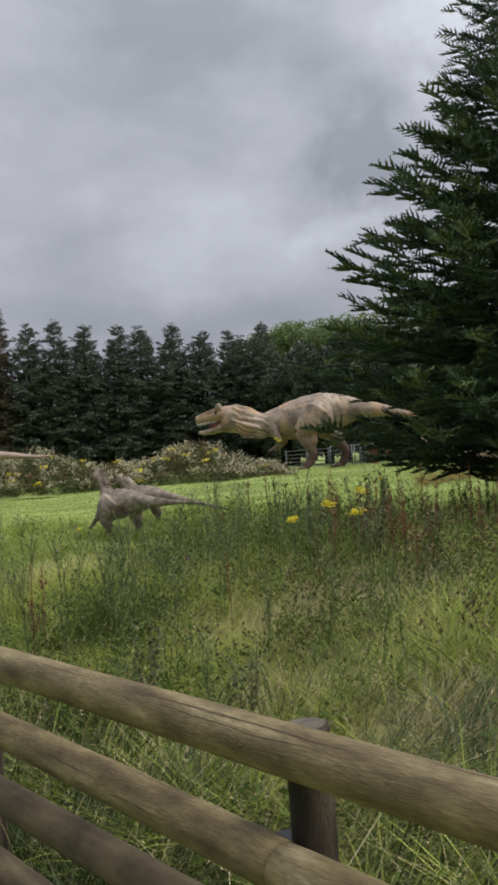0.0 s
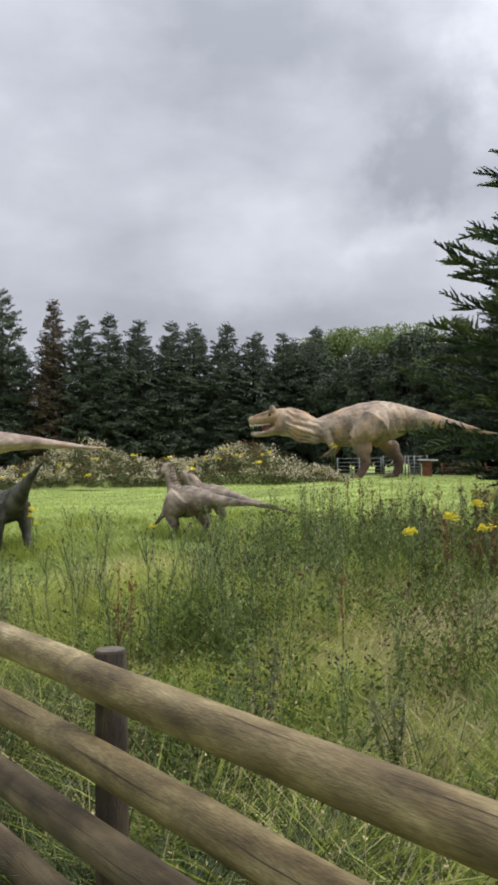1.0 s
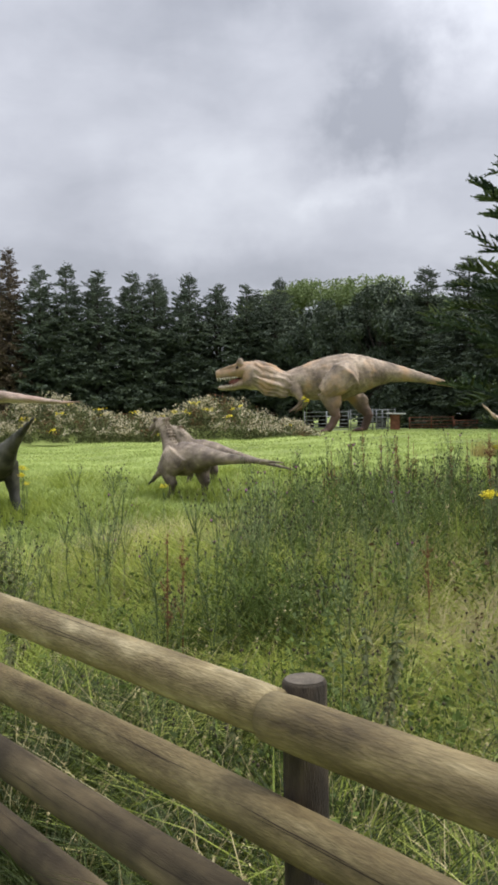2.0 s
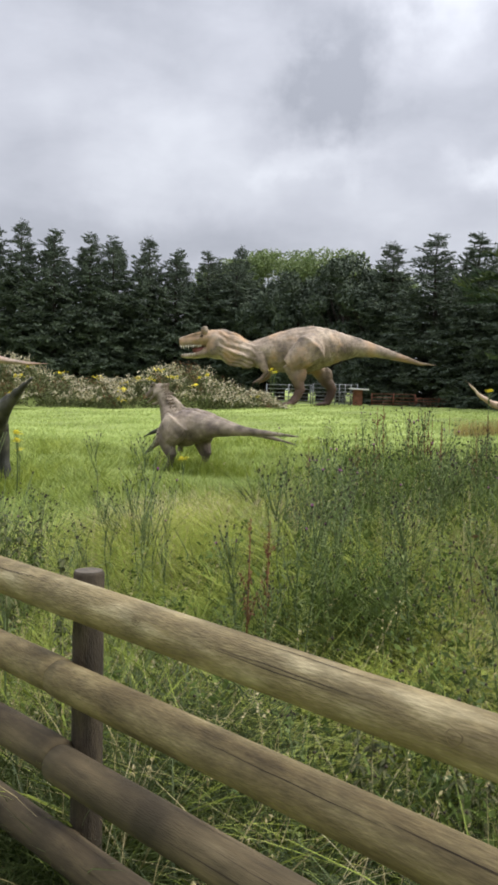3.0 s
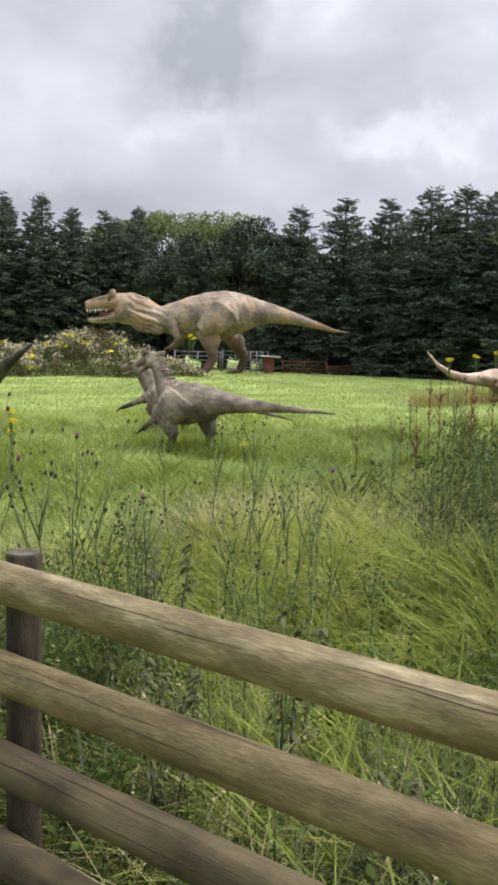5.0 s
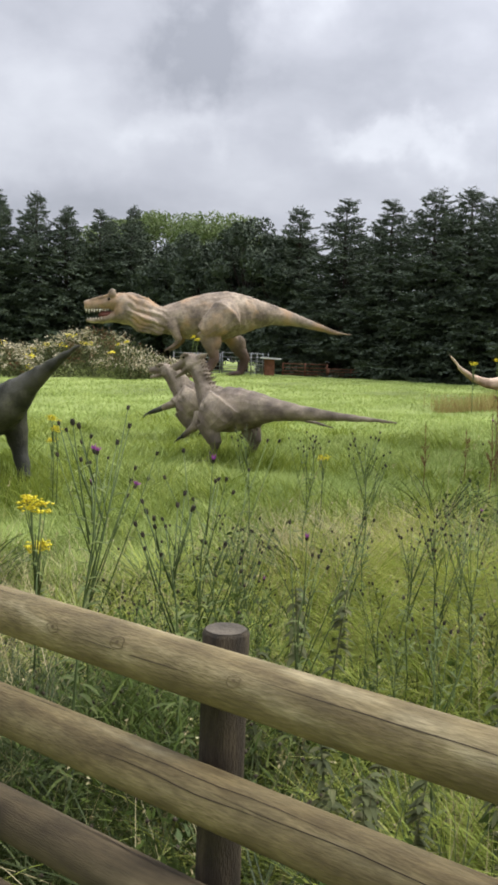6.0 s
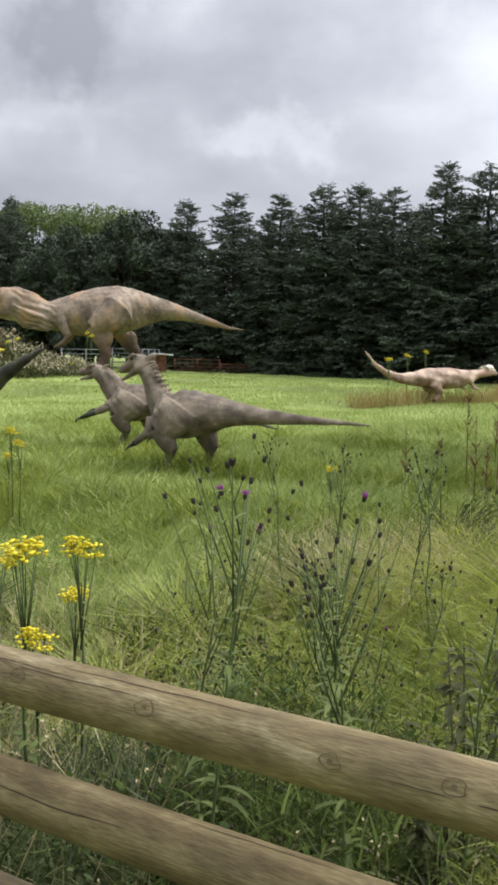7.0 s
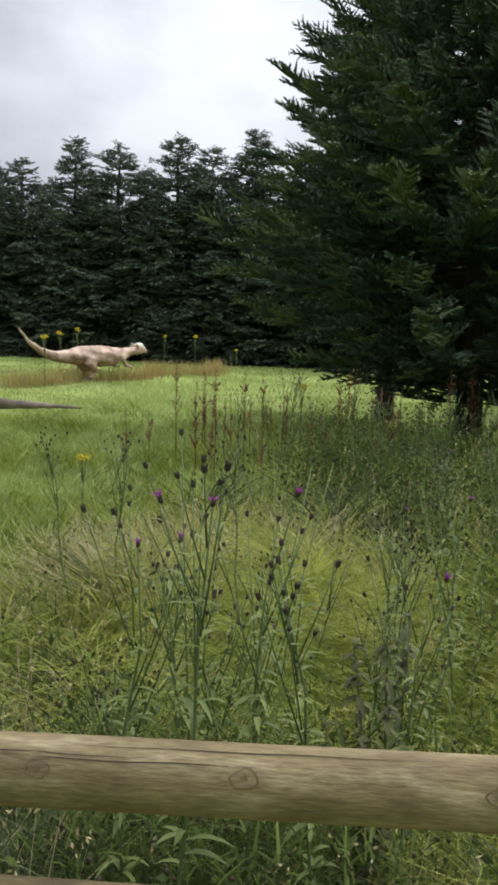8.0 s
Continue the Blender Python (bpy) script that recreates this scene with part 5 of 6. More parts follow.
    P[:, 2] = height(x[i], y[i]) + hh[i] * rng.uniform(0.95, 1.3, len(i))
    o = np.array([(0, 0, 1.25), (1, 0, 0), (0, 1, 0), (-1, 0, 0), (0, -1, 0), (0, 0, -1.25)])
    V = (P[:, None] + o[None] * (rng.uniform(0.0045, 0.0085, len(P)))[:, None, None]).reshape(-1, 3)
    T = np.array([(0, 1, 2), (0, 2, 3), (0, 3, 4), (0, 4, 1), (5, 2, 1), (5, 3, 2), (5, 4, 3), (5, 1, 4)])
    stuff("seed_heads", V, (np.arange(len(P))[:, None, None] * 6 + T[None]).reshape(-1, 3), M_head, "small dark seed heads above the herbs", "weeds")
    Q = P - np.array((0, 0, 0.07))
    V, F = blades(rng, Q[:, 0], Q[:, 1], np.full(len(Q), 0.1), np.full(len(Q), 0.003), np.zeros(len(Q)), np.zeros(len(Q)), np.zeros(len(Q)), 1)
    V[:, 2] += np.repeat(Q[:, 2] - height(Q[:, 0], Q[:, 1]) - 0.02, 3)
    stuff("seed_stems", V, F, M_herb, "thin stems under the seed heads", "weeds")
    # pale bent stalks close behind the rails
    n = 1500
    u, q = rng.uniform(-5, 5, n), 0.02 + 1.1 * rng.random(n)
    x, y = plan(u, q)
    V, F = blades(rng, x, y, rng.uniform(0.25, 0.7, n), rng.uniform(0.0035, 0.0065, n), np.clip(0.5 + 0.35 * rng.normal(size=n), 0, 1.2), 6.28 * rng.random(n), rng.uniform(0.1, 0.9, n), 4)
    stuff("bent_stalks", V, F, M_straw, "pale bent dry stalks close behind the fence", "grass")
    # leafy weeds in thick clumps
    P = []
    for k in range(75):
        u, s = rng.uniform(-4.5, 2.0), 0.2 + 6.0 * rng.random() ** 1.2
        if s > tall_limit(u):
            continue
        x, y = plan(u, s)
        hh = rng.uniform(0.22, 0.55)
        for q in range(rng.integers(3, 8)):
            sx, sy = x + 0.09 * rng.normal(), y + 0.09 * rng.normal()
            g = ground_at(sx, sy)
            f = rng.random(26)
            a = rng.random(26) * 6.28
            rr = 0.07 * (1 - 0.6 * f)
            P.append(np.stack([sx + rr * np.cos(a), sy + rr * np.sin(a), g + hh * f * rng.uniform(0.8, 1.1)], -1))
    V, F = leaf_quads(rng, np.concatenate(P), 0.021, 0.3)
    stuff("leafy_weeds", V, F, M_bush, "thick clumps of leafy green weeds in the grass", "weeds")
    # grass on the camera's side of the fence foot, in the shade-darkened green
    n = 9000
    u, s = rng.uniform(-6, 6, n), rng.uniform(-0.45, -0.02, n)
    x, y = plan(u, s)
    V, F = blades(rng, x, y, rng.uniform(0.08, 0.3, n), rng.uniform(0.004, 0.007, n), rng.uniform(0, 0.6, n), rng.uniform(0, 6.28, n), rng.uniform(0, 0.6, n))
    stuff("verge_grass", V, F, M_deep_shade, "short green grass along the fence foot", "grass")
    # long growth close behind the rails, the shade there put into its colour
    n = 120000
    u, s = rng.uniform(-6, 7, n), 1.0 * rng.random(n) ** 1.4
    x, y = plan(u, s)
    g = np.clip(0.5 + patch_noise(x, y, 3.1, 11), 0.1, 1)
    ok = rng.random(n) < g
    x, y = x[ok], y[ok]
    n = len(x)
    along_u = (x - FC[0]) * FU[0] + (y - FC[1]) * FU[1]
    shaded = along_u + 0.5 * patch_noise(x, y, 2.0, 17)
    shaded = (shaded > 2.0) | (shaded < 0.9) | ((x - FC[0]) * FN[0] + (y - FC[1]) * FN[1] < 0.6)
    for sel, mat, label in ((shaded, M_deep_shade, "long green grass close behind the fence, shade put into its colour"), (~shaded, M_tall, "long pale green grass close behind the fence")):
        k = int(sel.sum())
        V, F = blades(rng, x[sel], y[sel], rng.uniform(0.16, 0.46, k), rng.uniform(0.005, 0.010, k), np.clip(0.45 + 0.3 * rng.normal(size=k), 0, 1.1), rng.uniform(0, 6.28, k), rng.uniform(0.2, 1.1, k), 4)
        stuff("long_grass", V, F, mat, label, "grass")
    # dry, flattened straw in patches
    C = np.stack([rng.uniform(-5, 6, 24), rng.uniform(0.5, 6.0, 24)], -1)
    C = C[C[:, 1] < tall_limit(C[:, 0])]
    heavy = [(2.9, 2.75), (3.1, 2.6), (-0.9, 3.0), (-0.6, 2.7), (-1.4, 2.8), (-1.2, 2.5), (-0.3, 3.1), (0.8, 3.5), (0.9, 3.3), (-0.3, 2.2), (-1.4, 1.6), (1.7, 0.7), (1.4, 1.0), (-2.4, 1.0), (-2.0, 0.7), (-2.0, 1.4), (-1.8, 1.8), (-2.3, 1.7), (-1.5, 2.1), (-2.6, 1.4)]
    C = np.concatenate([C] + [np.array(heavy) + 0.12 * rng.normal(size=(len(heavy), 2)) for _ in range(4)])
    uu = np.concatenate([c[0] + 0.34 * rng.normal(size=330) for c in C])
    ss = np.concatenate([c[1] + 0.26 * rng.normal(size=330) for c in C])
    ss = np.clip(ss, 0.05, 9)
    x, y = plan(uu, ss)
    n = len(x)
    V, F = blades(rng, x, y, rng.uniform(0.15, 0.42, n), rng.uniform(0.003, 0.006, n), np.clip(0.7 + 0.3 * rng.normal(size=n), 0.1, 1.3), 0.2 + 2.0 * patch_noise(x, y, 0.9, 5) + 0.8 * rng.normal(size=n), rng.uniform(0.2, 0.9, n))
    stuff("dry_grass", V, F, M_straw, "straw-coloured dry grass lying flattened in patches", "grass")
    # long yellow-green grass laid over by the weather, combed one way in each patch
    C = np.array([(2.5, 2.2), (2.55, 2.55), (2.3, 2.4), (2.1, 2.1), (2.9, 1.95), (3.0, 2.3), (2.6, 1.7), (2.2, 1.6), (1.8, 1.4), (2.45, 2.8), (-0.3, 2.3), (-1.3, 2.7), (0.8, 3.4), (-1.6, 1.5), (0.0, 1.3), (-0.8, 1.9), (0.1, 2.6), (-2.2, 1.0), (1.5, 0.9), (1.75, 0.45), (1.55, 0.6), (1.9, 0.8), (1.3, 0.6), (0.0, 1.6), (-0.2, 1.9)])
    C = np.concatenate([C + 0.3 * rng.normal(size=C.shape) for _ in range(5)])
    ci = np.repeat(np.arange(len(C)), 210)
    n = len(ci)
    uu, ss = C[ci, 0] + 0.22 * rng.normal(size=n), np.clip(C[ci, 1] + 0.2 * rng.normal(size=n), 0.05, 9)
    x, y = plan(uu, ss)
    V, F = blades(rng, x, y, rng.uniform(0.2, 0.46, n), rng.uniform(0.004, 0.0075, n), np.clip(0.75 + 0.25 * rng.normal(size=n), 0.2, 1.2), (6.28 * rng.random(len(C)))[ci] + 0.35 * rng.normal(size=n), rng.uniform(0.5, 1.2, n), 4)
    stuff("flattened_grass", V, F, M_laid, "long yellow-green grass laid over in patches", "grass")
    # seed stalks
    n = 3000
    u, s = rng.uniform(-6, 9, n), 0.05 + 6.5 * rng.random(n) ** 1.5
    ok = s < tall_limit(u)
    u, s = u[ok], s[ok]
    x, y = plan(u, s)
    n = len(x)
    hh, ln, dr = rng.uniform(0.35, 0.68, n), rng.uniform(0, 0.45, n), 0.2 + 0.9 * rng.normal(size=n)
    V, F = blades(rng, x, y, hh, rng.uniform(0.0025, 0.004, n), ln, dr, rng.uniform(0, 0.35, n), 4)
    tips = V.reshape(n, -1, 3)[:, -1]
    prev = V.reshape(n, -1, 3)[:, -3]
    d = tips - prev
    d /= np.linalg.norm(d, axis=1)[:, None]
    P = (tips[:, None] + d[:, None] * rng.uniform(-0.07, 0.01, (n, 7))[..., None] + rng.normal(size=(n, 7, 3)) * 0.0035).reshape(-1, 3)
    V2, F2 = leaf_quads(rng, P, 0.007)
    F2 = np.concatenate([F2[:, :3], F2[:, [0, 2, 3]]])
    stuff("seed_stalks", np.concatenate([V, V2]), np.concatenate([F, F2 + len(V)]), M_straw, "thin pale grass stalks with feathery seed heads", "grass")
    # mown lawn: short blades, coarser with distance
    n = 380000
    d = 4.5 * (40 / 4.5) ** rng.random(n)
    a = rng.uniform(-0.62, 1.05, n)
    x, y = -2.6 + d * np.sin(a), 4.2 + d * np.cos(a)
    s, u = (x - FC[0]) * FN[0] + (y - FC[1]) * FN[1], (x - FC[0]) * FU[0] + (y - FC[1]) * FU[1]
    ok = (s > tall_limit(u) * 0.85) & (s < 33)
    x, y, d = x[ok], y[ok], d[ok]
    n = len(x)
    V, F = blades(rng, x, y, rng.uniform(0.05, 0.11, n) * (1 + 0.35 * patch_noise(x, y, 1.4, 4)), 0.0022 * d ** 0.8 * rng.uniform(0.7, 1.4, n), rng.uniform(0, 0.7, n), rng.uniform(0, 6.28, n), rng.uniform(0, 0.4, n), 1)
    stuff("lawn_grass", V, F, M_lawn, "bright green mown lawn grass", "grass")
    # longer grass left standing round the statues' feet
    spots = [(-2.15, 12.3), (-1.95, 12.1), (-1.7, 12.0), (-2.15, 14.6), (-1.9, 14.4), (-4.3, 11.1), (-5.0, 11.9), (-4.1, 10.9)]
    x = np.concatenate([rng.normal(p[0], 0.22, 420) for p in spots])
    y = np.concatenate([rng.normal(p[1], 0.2, 420) for p in spots])
    n = len(x)
    V, F = blades(rng, x, y, rng.uniform(0.12, 0.34, n), rng.uniform(0.006, 0.011, n), rng.uniform(0, 0.6, n), rng.uniform(0, 6.28, n), rng.uniform(0, 0.7, n))
    stuff("statue_grass", V, F, M_sward, "longer grass left standing round the statues' feet", "grass")
    # russet grass round the pale statue
    n = 3600
    x, f = rng.uniform(3.7, 11.5, n), rng.normal(size=n)
    y = 20.2 + 0.26 * (x - 3.8) + 0.2 * f + 0.25 * np.sin(x * 2.3)
    V, F = blades(rng, x, y, rng.uniform(0.15, 0.5, n), rng.uniform(0.008, 0.014, n), rng.uniform(0, 0.4, n), rng.uniform(0, 6.28, n), rng.uniform(0, 0.4, n))
    stuff("russet_grass", V, F, M_russet, "russet dry grass round the pale statue", "grass")


M_russet = material("russet_grass_blades", [(0.26, 0.19, 0.07), (0.40, 0.30, 0.12), (0.34, 0.34, 0.12)], scale=2.0, island=0.6, rough=0.8, translucent=0.2)
build_meadow()


# ---- wild flowers ----
def lance(bm, p, d, length, width, droop=0.3):
    """A pointed, slightly folded leaf from p along d."""
    p, d = Vector(p), Vector(d).normalized()
    side = d.cross(Vector((0, 0, 1)))
    side = side.normalized() if side.length > 0.05 else Vector((1, 0, 0))
    up = side.cross(d)
    prev = None
    for k in range(5):
        t = k / 4
        w = width * math.sin(math.pi * (0.12 + 0.88 * t)) * 0.5 + 0.0005
        c = p + d * (length * t) + Vector((0, 0, -droop * length * t * t))
        row = [bm.verts.new(c - side * w + up * w * 0.35), bm.verts.new(c), bm.verts.new(c + side * w + up * w * 0.35)]
        if prev:
            bm.faces.new((prev[0], prev[1], row[1], row[0]))
            bm.faces.new((prev[1], prev[2], row[2], row[1]))
        prev = row


def head_mesh():
    bm = bmesh.new()
    ball(bm, (0, 0, 0.009), (0.0085, 0.0085, 0.012), u=8, v=6)
    for k in range(8):
        a = k * 0.785
        cone(bm, (0.006 * math.cos(a), 0.006 * math.sin(a), 0.012), (0.0085 * math.cos(a), 0.0085 * math.sin(a), 0.0235), 0.0028, seg=3)
    me = bpy.data.meshes.new("flower_head")
    bm.to_mesh(me)
    bm.free()
    me.materials.append(M_head)
    return me


def petal_mesh():
    bm = bmesh.new()
    for k in range(16):
        a, r = k * 2.4, 0.006 + 0.012 * (k % 4) / 3
        cone(bm, (0.003 * math.cos(a), 0.003 * math.sin(a), 0.016), (r * math.cos(a), r * math.sin(a), 0.036 - 0.004 * (k % 3)), 0.0035, seg=3)
    me = bpy.data.meshes.new("petals")
    bm.to_mesh(me)
    bm.free()
    me.materials.append(M_purple)
    return me


HEAD, PETALS = head_mesh(), petal_mesh()


def thistle(seed, H, branches, purple, label):
    r = random.Random(seed)
    t = empty("thistle", pose(0, 0, -30), label, "wild flower", "thistles")
    bm, lf, heads = bmesh.new(), bmesh.new(), []
    lean = Vector((r.uniform(-0.12, 0.12), r.uniform(-0.12, 0.12), 1))
    main = [lean * (H * k / 5) + Vector((0.012 * math.sin(k * 1.9 + seed), 0.012 * math.cos(k * 2.3), 0)) for k in range(6)]
    tube(bm, main, [0.0046, 0.0041, 0.0036, 0.0031, 0.0025, 0.0018], seg=5)
    heads.append((main[-1], lean))
    for b in range(branches):
        f = r.uniform(0.5, 0.94)
        p = lean * (H * f)
        a = r.uniform(0, 6.28)
        d = Vector((math.cos(a) * 0.38, math.sin(a) * 0.38, 1)).normalized()
        L = (1 - f) * H * r.uniform(0.75, 1.15) + 0.06
        q = [p, p + d * (L * 0.5), p + d * L + Vector((0, 0, 0.05 * L))]
        tube(bm, q, [0.0022, 0.0018, 0.0012], seg=4)
        heads.append((q[2], d))
        if r.random() < 0.6:
            e = Vector((math.cos(a + 1.2) * 0.5, math.sin(a + 1.2) * 0.5, 1)).normalized()
            w = q[1] + e * (L * 0.4)
            tube(bm, [q[1], w], [0.0016, 0.0011], seg=4)
            heads.append((w, e))
        for k in range(3):
            c = q[0].lerp(q[2], r.uniform(0.05, 0.7))
            aa = r.uniform(0, 6.28)
            lance(lf, c, (math.cos(aa), math.sin(aa), 0.5), r.uniform(0.03, 0.07), 0.009)
    for k in range(60):
        f = r.random() ** 1.1
        aa = r.uniform(0, 6.28)
        lance(lf, lean * (H * 0.8 * f), (math.cos(aa), math.sin(aa), r.uniform(0.3, 0.9)), r.uniform(0.06, 0.15) * (1 - 0.55 * f), r.uniform(0.008, 0.016), 0.5)
    tagged(part("stem", bm, M_stem, t), kind="stuff")
    tagged(part("foliage", lf, M_leaf, t), kind="stuff")
    for k, (p, d) in enumerate(heads):
        h = new("flower_head", HEAD)
        h.parent = t
        sc = r.uniform(0.42, 0.66)
        h.matrix_local = Matrix.Translation(p) @ Vector(d).to_track_quat("Z", "Y").to_matrix().to_4x4() @ Matrix.Scale(sc, 4)
        if k in purple:
            c = new("petals", PETALS)
            c.parent = h
            tagged(c, "bright purple petals")
    return t


def place(template, used, u, s, sc, turn, group_first):
    x, y = plan(u, s)
    m = Matrix.Translation((x, y, ground_at(x, y) - 0.02)) @ pose(0, 0, 0, 0, 0, turn) @ Matrix.Scale(sc, 4)
    if template not in used:
        used.add(template)
        template.matrix_world = m
        return template
    o = copy_thing(template, Matrix.Translation((x, y, 0)))
    o.matrix_world = m
    return o


wr = random.Random(17)
T_LABEL = "tall thistle with dark seed heads in rough grass"
P_LABEL = "tall thistle with purple flowers and dark seed heads"
THISTLES = [thistle(1, 0.95, 8, (), T_LABEL), thistle(2, 0.85, 6, (), T_LABEL), thistle(3, 1.05, 7, (0, 2), P_LABEL), thistle(4, 0.75, 9, (), T_LABEL), thistle(5, 1.0, 6, (1,), P_LABEL)]
used = set()
SPOTS = [(2.72, 0.36, 1.3, 2), (2.60, 0.78, 1.22, 4), (2.35, 0.55, 1.2, 0), (2.9, 0.62, 1.15, 2), (2.2, 0.8, 1.05, 4), (2.65, 1.1, 1.1, 3), (2.85, 1.5, 0.95, 3),
         (1.7, 0.9, 0.95, 1), (1.9, 1.6, 0.95, 4), (0.64, 1.7, 1.0, 2), (0.5, 1.5, 0.9, 4), (0.85, 1.75, 1.0, 0), (0.75, 2.0, 0.95, 3), (0.45, 1.95, 0.9, 1), (2.7, 2.2, 0.95, 0), (2.85, 2.3, 0.9, 1), (3.35, 2.6, 1.0, 3), (3.5, 2.4, 0.9, 0)]
for u, s, sc, k in SPOTS:
    place(THISTLES[k], used, u, s, sc, wr.uniform(0, 360), T_LABEL)
for k in range(11):
    place(THISTLES[(0, 1, 3, 4, 1)[k % 5]], used, wr.uniform(2.0, 3.15), wr.uniform(0.7, 2.0), wr.uniform(0.65, 0.9), wr.uniform(0, 360), T_LABEL)
n = 0
while n < 105:
    cu, cs = wr.choice([(-0.6, 1.1), (0.8, 1.8), (1.4, 3.2), (1.7, 4.2), (2.6, 4.8), (0.2, 3.0), (0.65, 1.9), (1.0, 2.4), (-1.2, 2.4), (3.0, 5.5), (0.4, 4.4), (1.5, 3.4)])
    u, s = cu + wr.gauss(0, 0.45), cs + wr.gauss(0, 0.5)
    if s < 0.25 or s > tall_limit(u):
        continue
    place(THISTLES[wr.choice((0, 1, 3, 3, 0, 1, 2, 4))], used, u, s, wr.uniform(0.62, 0.92), wr.uniform(0, 360), T_LABEL)
    n += 1


def ragwort(seed, H):
    r = random.Random(seed)
    t = empty("ragwort", pose(0, 0, -30), "ragwort with flat clusters of yellow flowers", "wild flower", "ragworts")
    bm, lf, fl = bmesh.new(), bmesh.new(), bmesh.new()
    tube(bm, [(0, 0, 0), (0.01, 0.01, H * 0.5), (0, 0.02, H * 0.86)], [0.006, 0.005, 0.003], seg=5)
    for k in range(9):
        a = r.uniform(0, 6.28)
        rr = r.uniform(0.012, 0.055)
        top = Vector((rr * math.cos(a), rr * math.sin(a), H - 0.10 * rr + r.uniform(-0.02, 0.02)))
        tube(bm, [(0, 0.01, H * r.uniform(0.6, 0.82)), top], [0.0028, 0.0016], seg=4)
        for q in range(13):
            c = top + Vector((r.gauss(0, 0.016), r.gauss(0, 0.016), r.gauss(0, 0.009)))
            m = Matrix.Translation(c) @ Matrix.Rotation(r.uniform(-0.4, 0.4), 4, "X")
            bmesh.ops.create_cone(fl, cap_ends=True, segments=6, radius1=0.003, radius2=0.0085, depth=0.006, matrix=m)
    for k in range(22):
        f, a = r.random(), r.uniform(0, 6.28)
        lance(lf, (0, 0, H * 0.8 * f), (math.cos(a), math.sin(a), 0.5), r.uniform(0.05, 0.13) * (1 - 0.5 * f), 0.022, 0.4)
    tagged(part("stem", bm, M_stem, t), kind="stuff")
    tagged(part("foliage", lf, M_leaf, t), kind="stuff")
    part("blossom", fl, M_yellow, t, "yellow daisy-like blossoms")
    return t


RAGS = [ragwort(1, 0.8), ragwort(2, 0.95)]
used_r = set()
for k, (u, s, sc) in enumerate([(3.62, 0.7, 1.28), (3.6, 0.94, 1.02), (3.95, 0.85, 1.15), (3.45, 0.55, 0.85), (3.75, 1.1, 0.9), (5.96, 3.0, 0.72), (6.1, 3.1, 0.6), (5.8, 2.9, 0.66), (3.72, 3.4, 0.6), (1.15, 0.35, 0.85), (-0.12, 3.2, 0.85), (-0.3, 3.4, 0.8), (-0.5, 3.5, 0.85), (0.1, 4.2, 0.8), (2.5, 7.2, 0.9)]):
    place(RAGS[k % 2], used_r, u, s, sc, wr.uniform(0, 360), "")
for x, y, sc in [(4.2, 19.7, 1.15), (5.5, 21.2, 1.05), (6.1, 21.4, 1.15), (8.6, 21.4, 0.95), (9.8, 21.6, 1.0), (10.6, 20.9, 0.85), (0.56, 34.6, 1.5), (0.7, 34.5, 1.4), (-1.9, 33.4, 1.3), (-2.2, 33.4, 1.2)]:
    u, s = (x - FC[0]) * FU[0] + (y - FC[1]) * FU[1], (x - FC[0]) * FN[0] + (y - FC[1]) * FN[1]
    place(RAGS[wr.randrange(2)], used_r, u, s, sc * 1.1, wr.uniform(0, 360), "")


def dock(seed, H):
    r = random.Random(seed)
    t = empty("dock", pose(0, 0, -30), "rusty brown dock stalk gone to seed", "wild plant", "docks")
    bm = bmesh.new()
    tube(bm, [(0, 0, 0), (0.012, 0, H * 0.5), (0, 0.02, H)], [0.006, 0.0045, 0.002], seg=5)
    P = []
    for b in range(7):
        f, a = r.uniform(0.4, 0.85), r.uniform(0, 6.28)
        p, q = Vector((0.01, 0, H * f)), Vector((0.06 * math.cos(a), 0.06 * math.sin(a), H * f + 0.2 * H * (1.1 - f)))
        tube(bm, [p, q], [0.003, 0.0015], seg=4)
        P += [p.lerp(q, r.random()) for _ in range(26)]
    P += [Vector((0, 0.01, H * r.uniform(0.55, 1.0))) for _ in range(60)]
    part("stem", bm, M_dock, t)
    rng = np.random.default_rng(seed)
    V, F = leaf_quads(rng, np.array([tuple(p) for p in P]) + rng.normal(size=(len(P), 3)) * 0.006, 0.0095)
    tagged(np_part("seed", V, F, M_dock, t, "rusty seed clusters"), kind="stuff")
    return t


DOCKS = [dock(1, 0.95), dock(2, 1.1), dock(3, 0.8)]
used_d = set()
DSPOTS = [(0.78, 1.4, 0.95), (0.7, 1.45, 0.8)]
while len(DSPOTS) < 30:
    DSPOTS.append((-0.2 + wr.gauss(0, 0.5), 4.4 + wr.gauss(0, 0.45), wr.uniform(0.5, 0.85)))
while len(DSPOTS) < 95:
    cu, cs, w = wr.choice([(3.0, 5.6, 0.7), (2.4, 6.6, 0.8), (3.2, 6.8, 0.6), (-0.4, 4.4, 0.8), (0.3, 5.4, 0.8), (2.2, 5.2, 0.6), (1.6, 6.2, 0.7)])
    u, s = cu + wr.gauss(0, w * 0.7), cs + wr.gauss(0, w)
    if 0.3 < s < 8.5:
        DSPOTS.append((u, s, wr.uniform(0.55, 0.95)))
for k, (u, s, sc) in enumerate(DSPOTS):
    place(DOCKS[k % 3], used_d, u, s, sc, wr.uniform(0, 360), "")


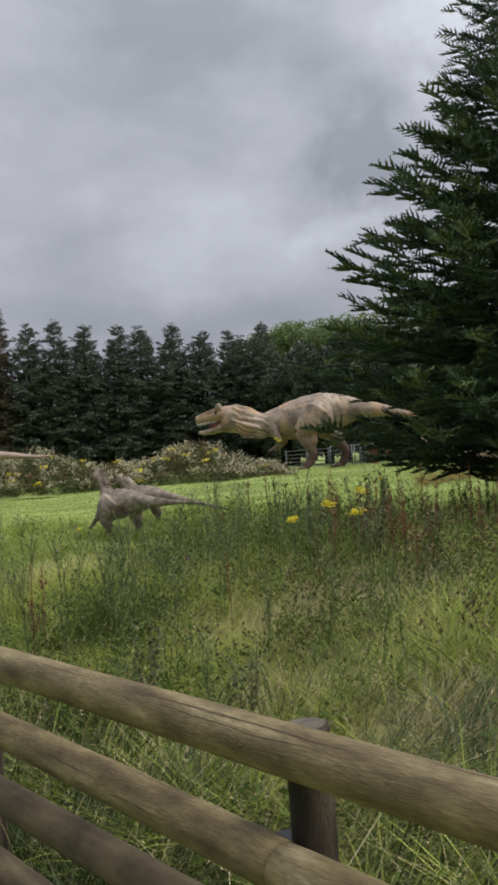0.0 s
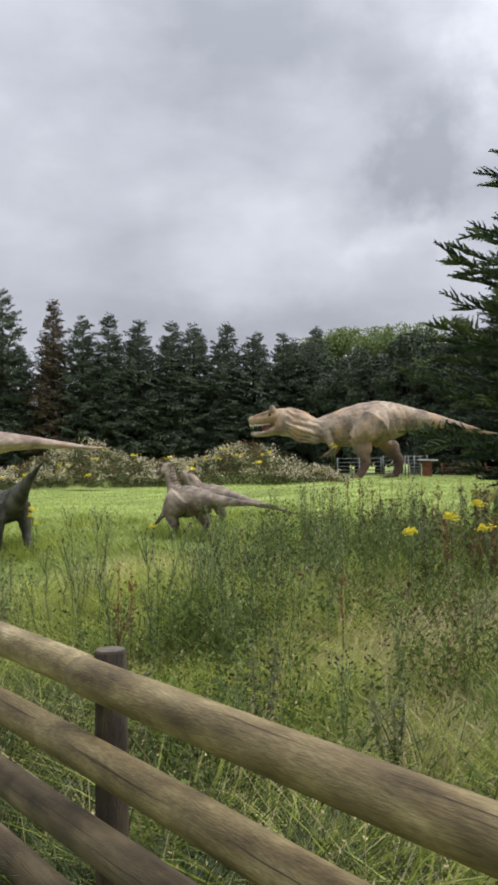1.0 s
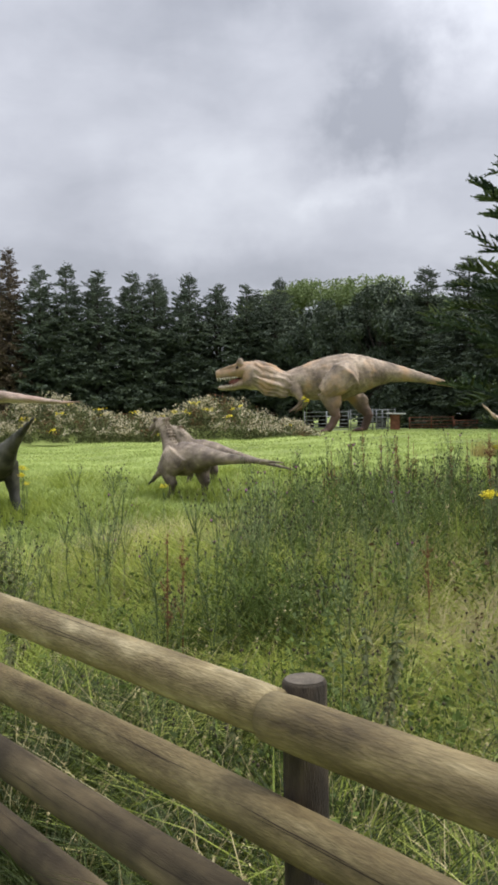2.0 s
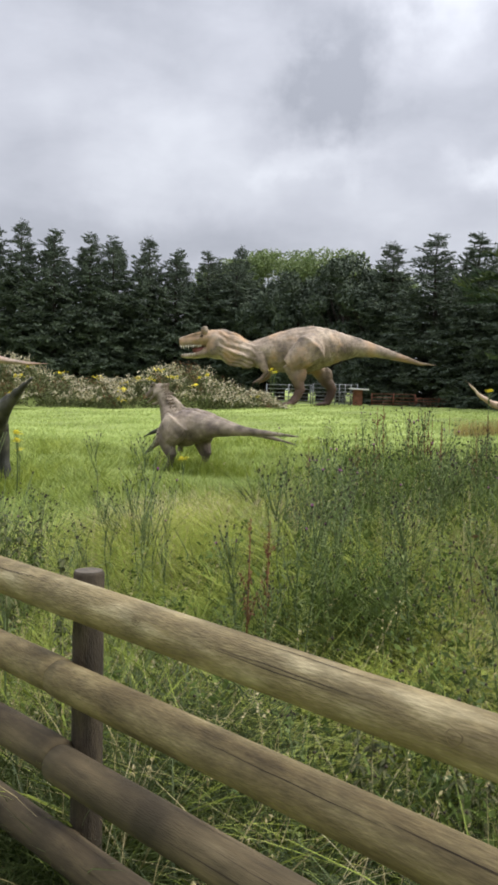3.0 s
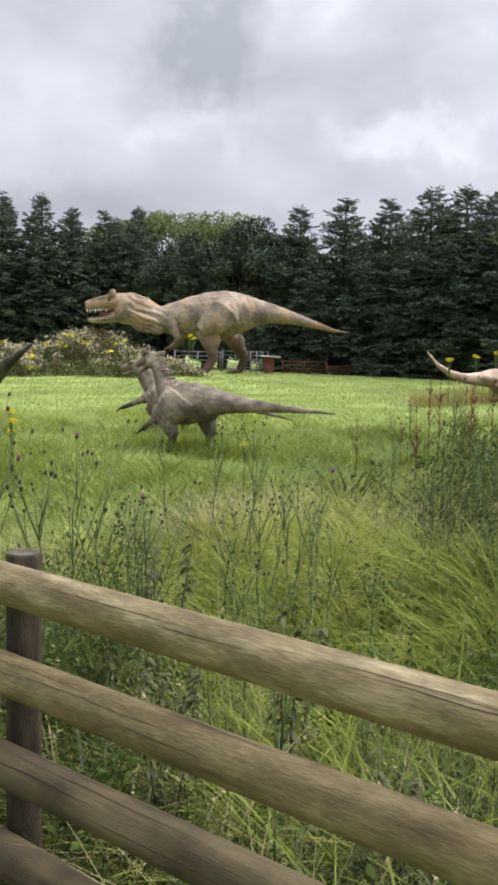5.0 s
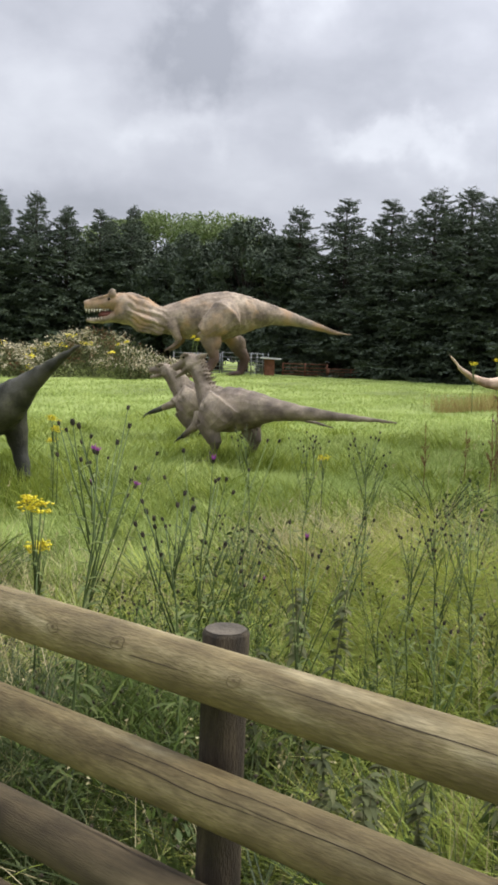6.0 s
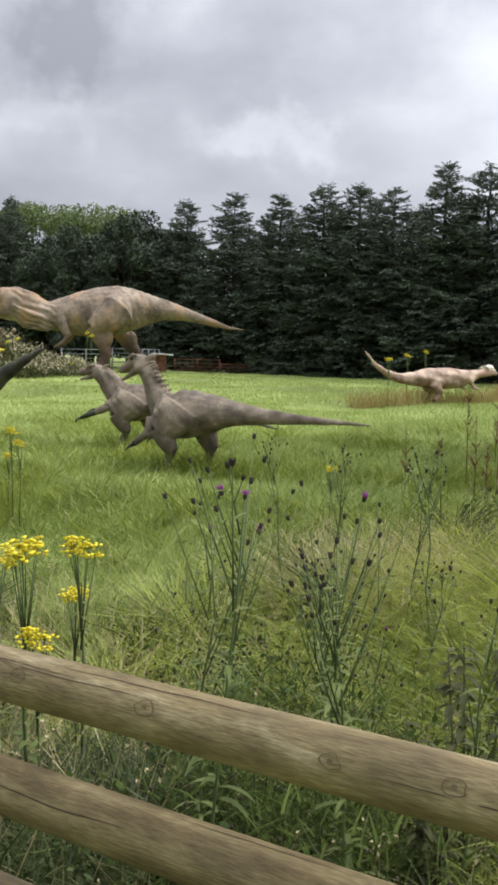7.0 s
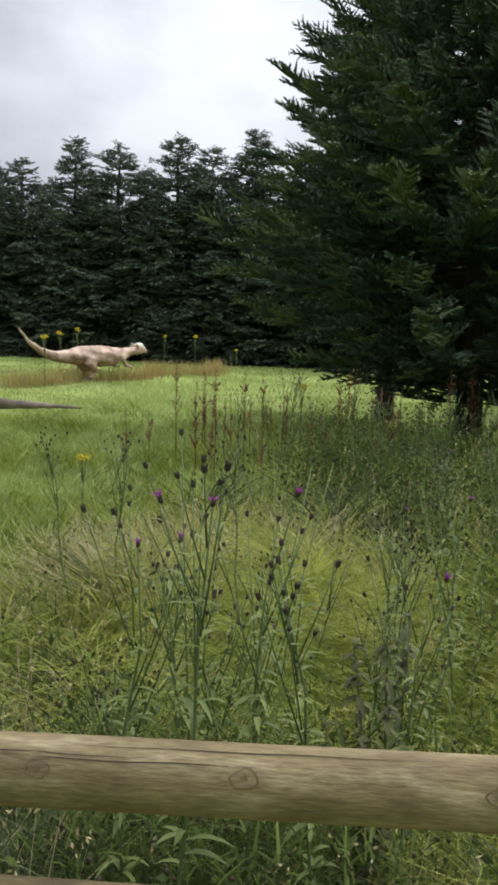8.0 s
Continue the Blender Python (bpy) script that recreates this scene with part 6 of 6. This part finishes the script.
def broad_plant(seed):
    r = random.Random(seed)
    t = empty("broad_leaved_plant", pose(0, 0, -30), "low plant with broad green leaves at the fence foot", "wild plant", "broad-leaved plants")
    for k in range(9):
        bm = bmesh.new()
        a = k * 0.7 + r.uniform(-0.2, 0.2)
        up = r.uniform(0.3, 1.3)
        d = Vector((math.cos(a), math.sin(a), up)).normalized()
        p = d * r.uniform(0.04, 0.1)
        tube(bm, [(0, 0, 0), p], [0.004, 0.003], seg=4)
        lance(bm, p, d, r.uniform(0.14, 0.26), r.uniform(0.05, 0.085), 0.45)
        part("leaf", bm, M_leaf, t)
    return t


BROAD = [broad_plant(1), broad_plant(2)]
used_b = set()
for k in range(16):
    place(BROAD[k % 2], used_b, wr.uniform(1.5, 3.1), wr.uniform(0.08, 0.42), wr.uniform(0.9, 1.4), wr.uniform(0, 360), "")


def leafy_weed(seed, H):
    r = random.Random(seed)
    t = empty("leafy_weed", pose(0, 0, -30), "tall weed with many small crinkled dark leaves", "wild plant", "leafy weeds")
    bm, lf = bmesh.new(), bmesh.new()
    for k in range(3):
        a = k * 2.1 + r.uniform(0, 1)
        top = Vector((0.1 * math.cos(a), 0.1 * math.sin(a), H * r.uniform(0.75, 1.0)))
        mid = top * 0.5 + Vector((0.02, 0.01, 0))
        tube(bm, [(0, 0, 0), mid, top], [0.005, 0.004, 0.002], seg=5)
        for q in range(70):
            f = r.uniform(0.3, 1.0)
            p = Vector((0, 0, 0)).lerp(mid, f * 2) if f < 0.5 else mid.lerp(top, f * 2 - 1)
            b = r.uniform(0, 6.28)
            lance(lf, p, (math.cos(b), math.sin(b), r.uniform(-0.2, 0.6)), r.uniform(0.025, 0.06), r.uniform(0.012, 0.024), 0.6)
    tagged(part("stem", bm, M_weed, t), kind="stuff")
    tagged(part("foliage", lf, M_weed, t), kind="stuff")
    return t


M_weed = material("crinkled_weed", [(0.035, 0.045, 0.016), (0.075, 0.085, 0.03), (0.13, 0.125, 0.05)], scale=9, island=0.5, rough=0.75, translucent=0.15)
WEEDS = [leafy_weed(1, 0.85), leafy_weed(2, 0.7)]
used_w = set()
for k, (u, s, sc) in enumerate([(1.42, 0.8, 1.0), (1.84, 0.62, 1.0), (1.6, 0.4, 0.9), (0.9, 0.5, 0.85), (2.2, 1.0, 1.1), (2.3, 0.85, 1.0), (-0.4, 0.9, 0.8), (-1.5, 1.5, 0.85), (-0.9, 1.3, 0.9), (-0.7, 1.0, 0.8), (0.1, 3.6, 1.0), (-0.2, 4.0, 1.1), (0.2, 4.3, 1.1), (-0.6, 4.3, 1.0), (0.5, 4.9, 1.0), (1.0, 6.8, 1.0), (0.7, 7.3, 1.1), (1.2, 7.6, 1.0)]):
    place(WEEDS[k % 2], used_w, u, s, sc, wr.uniform(0, 360), "")
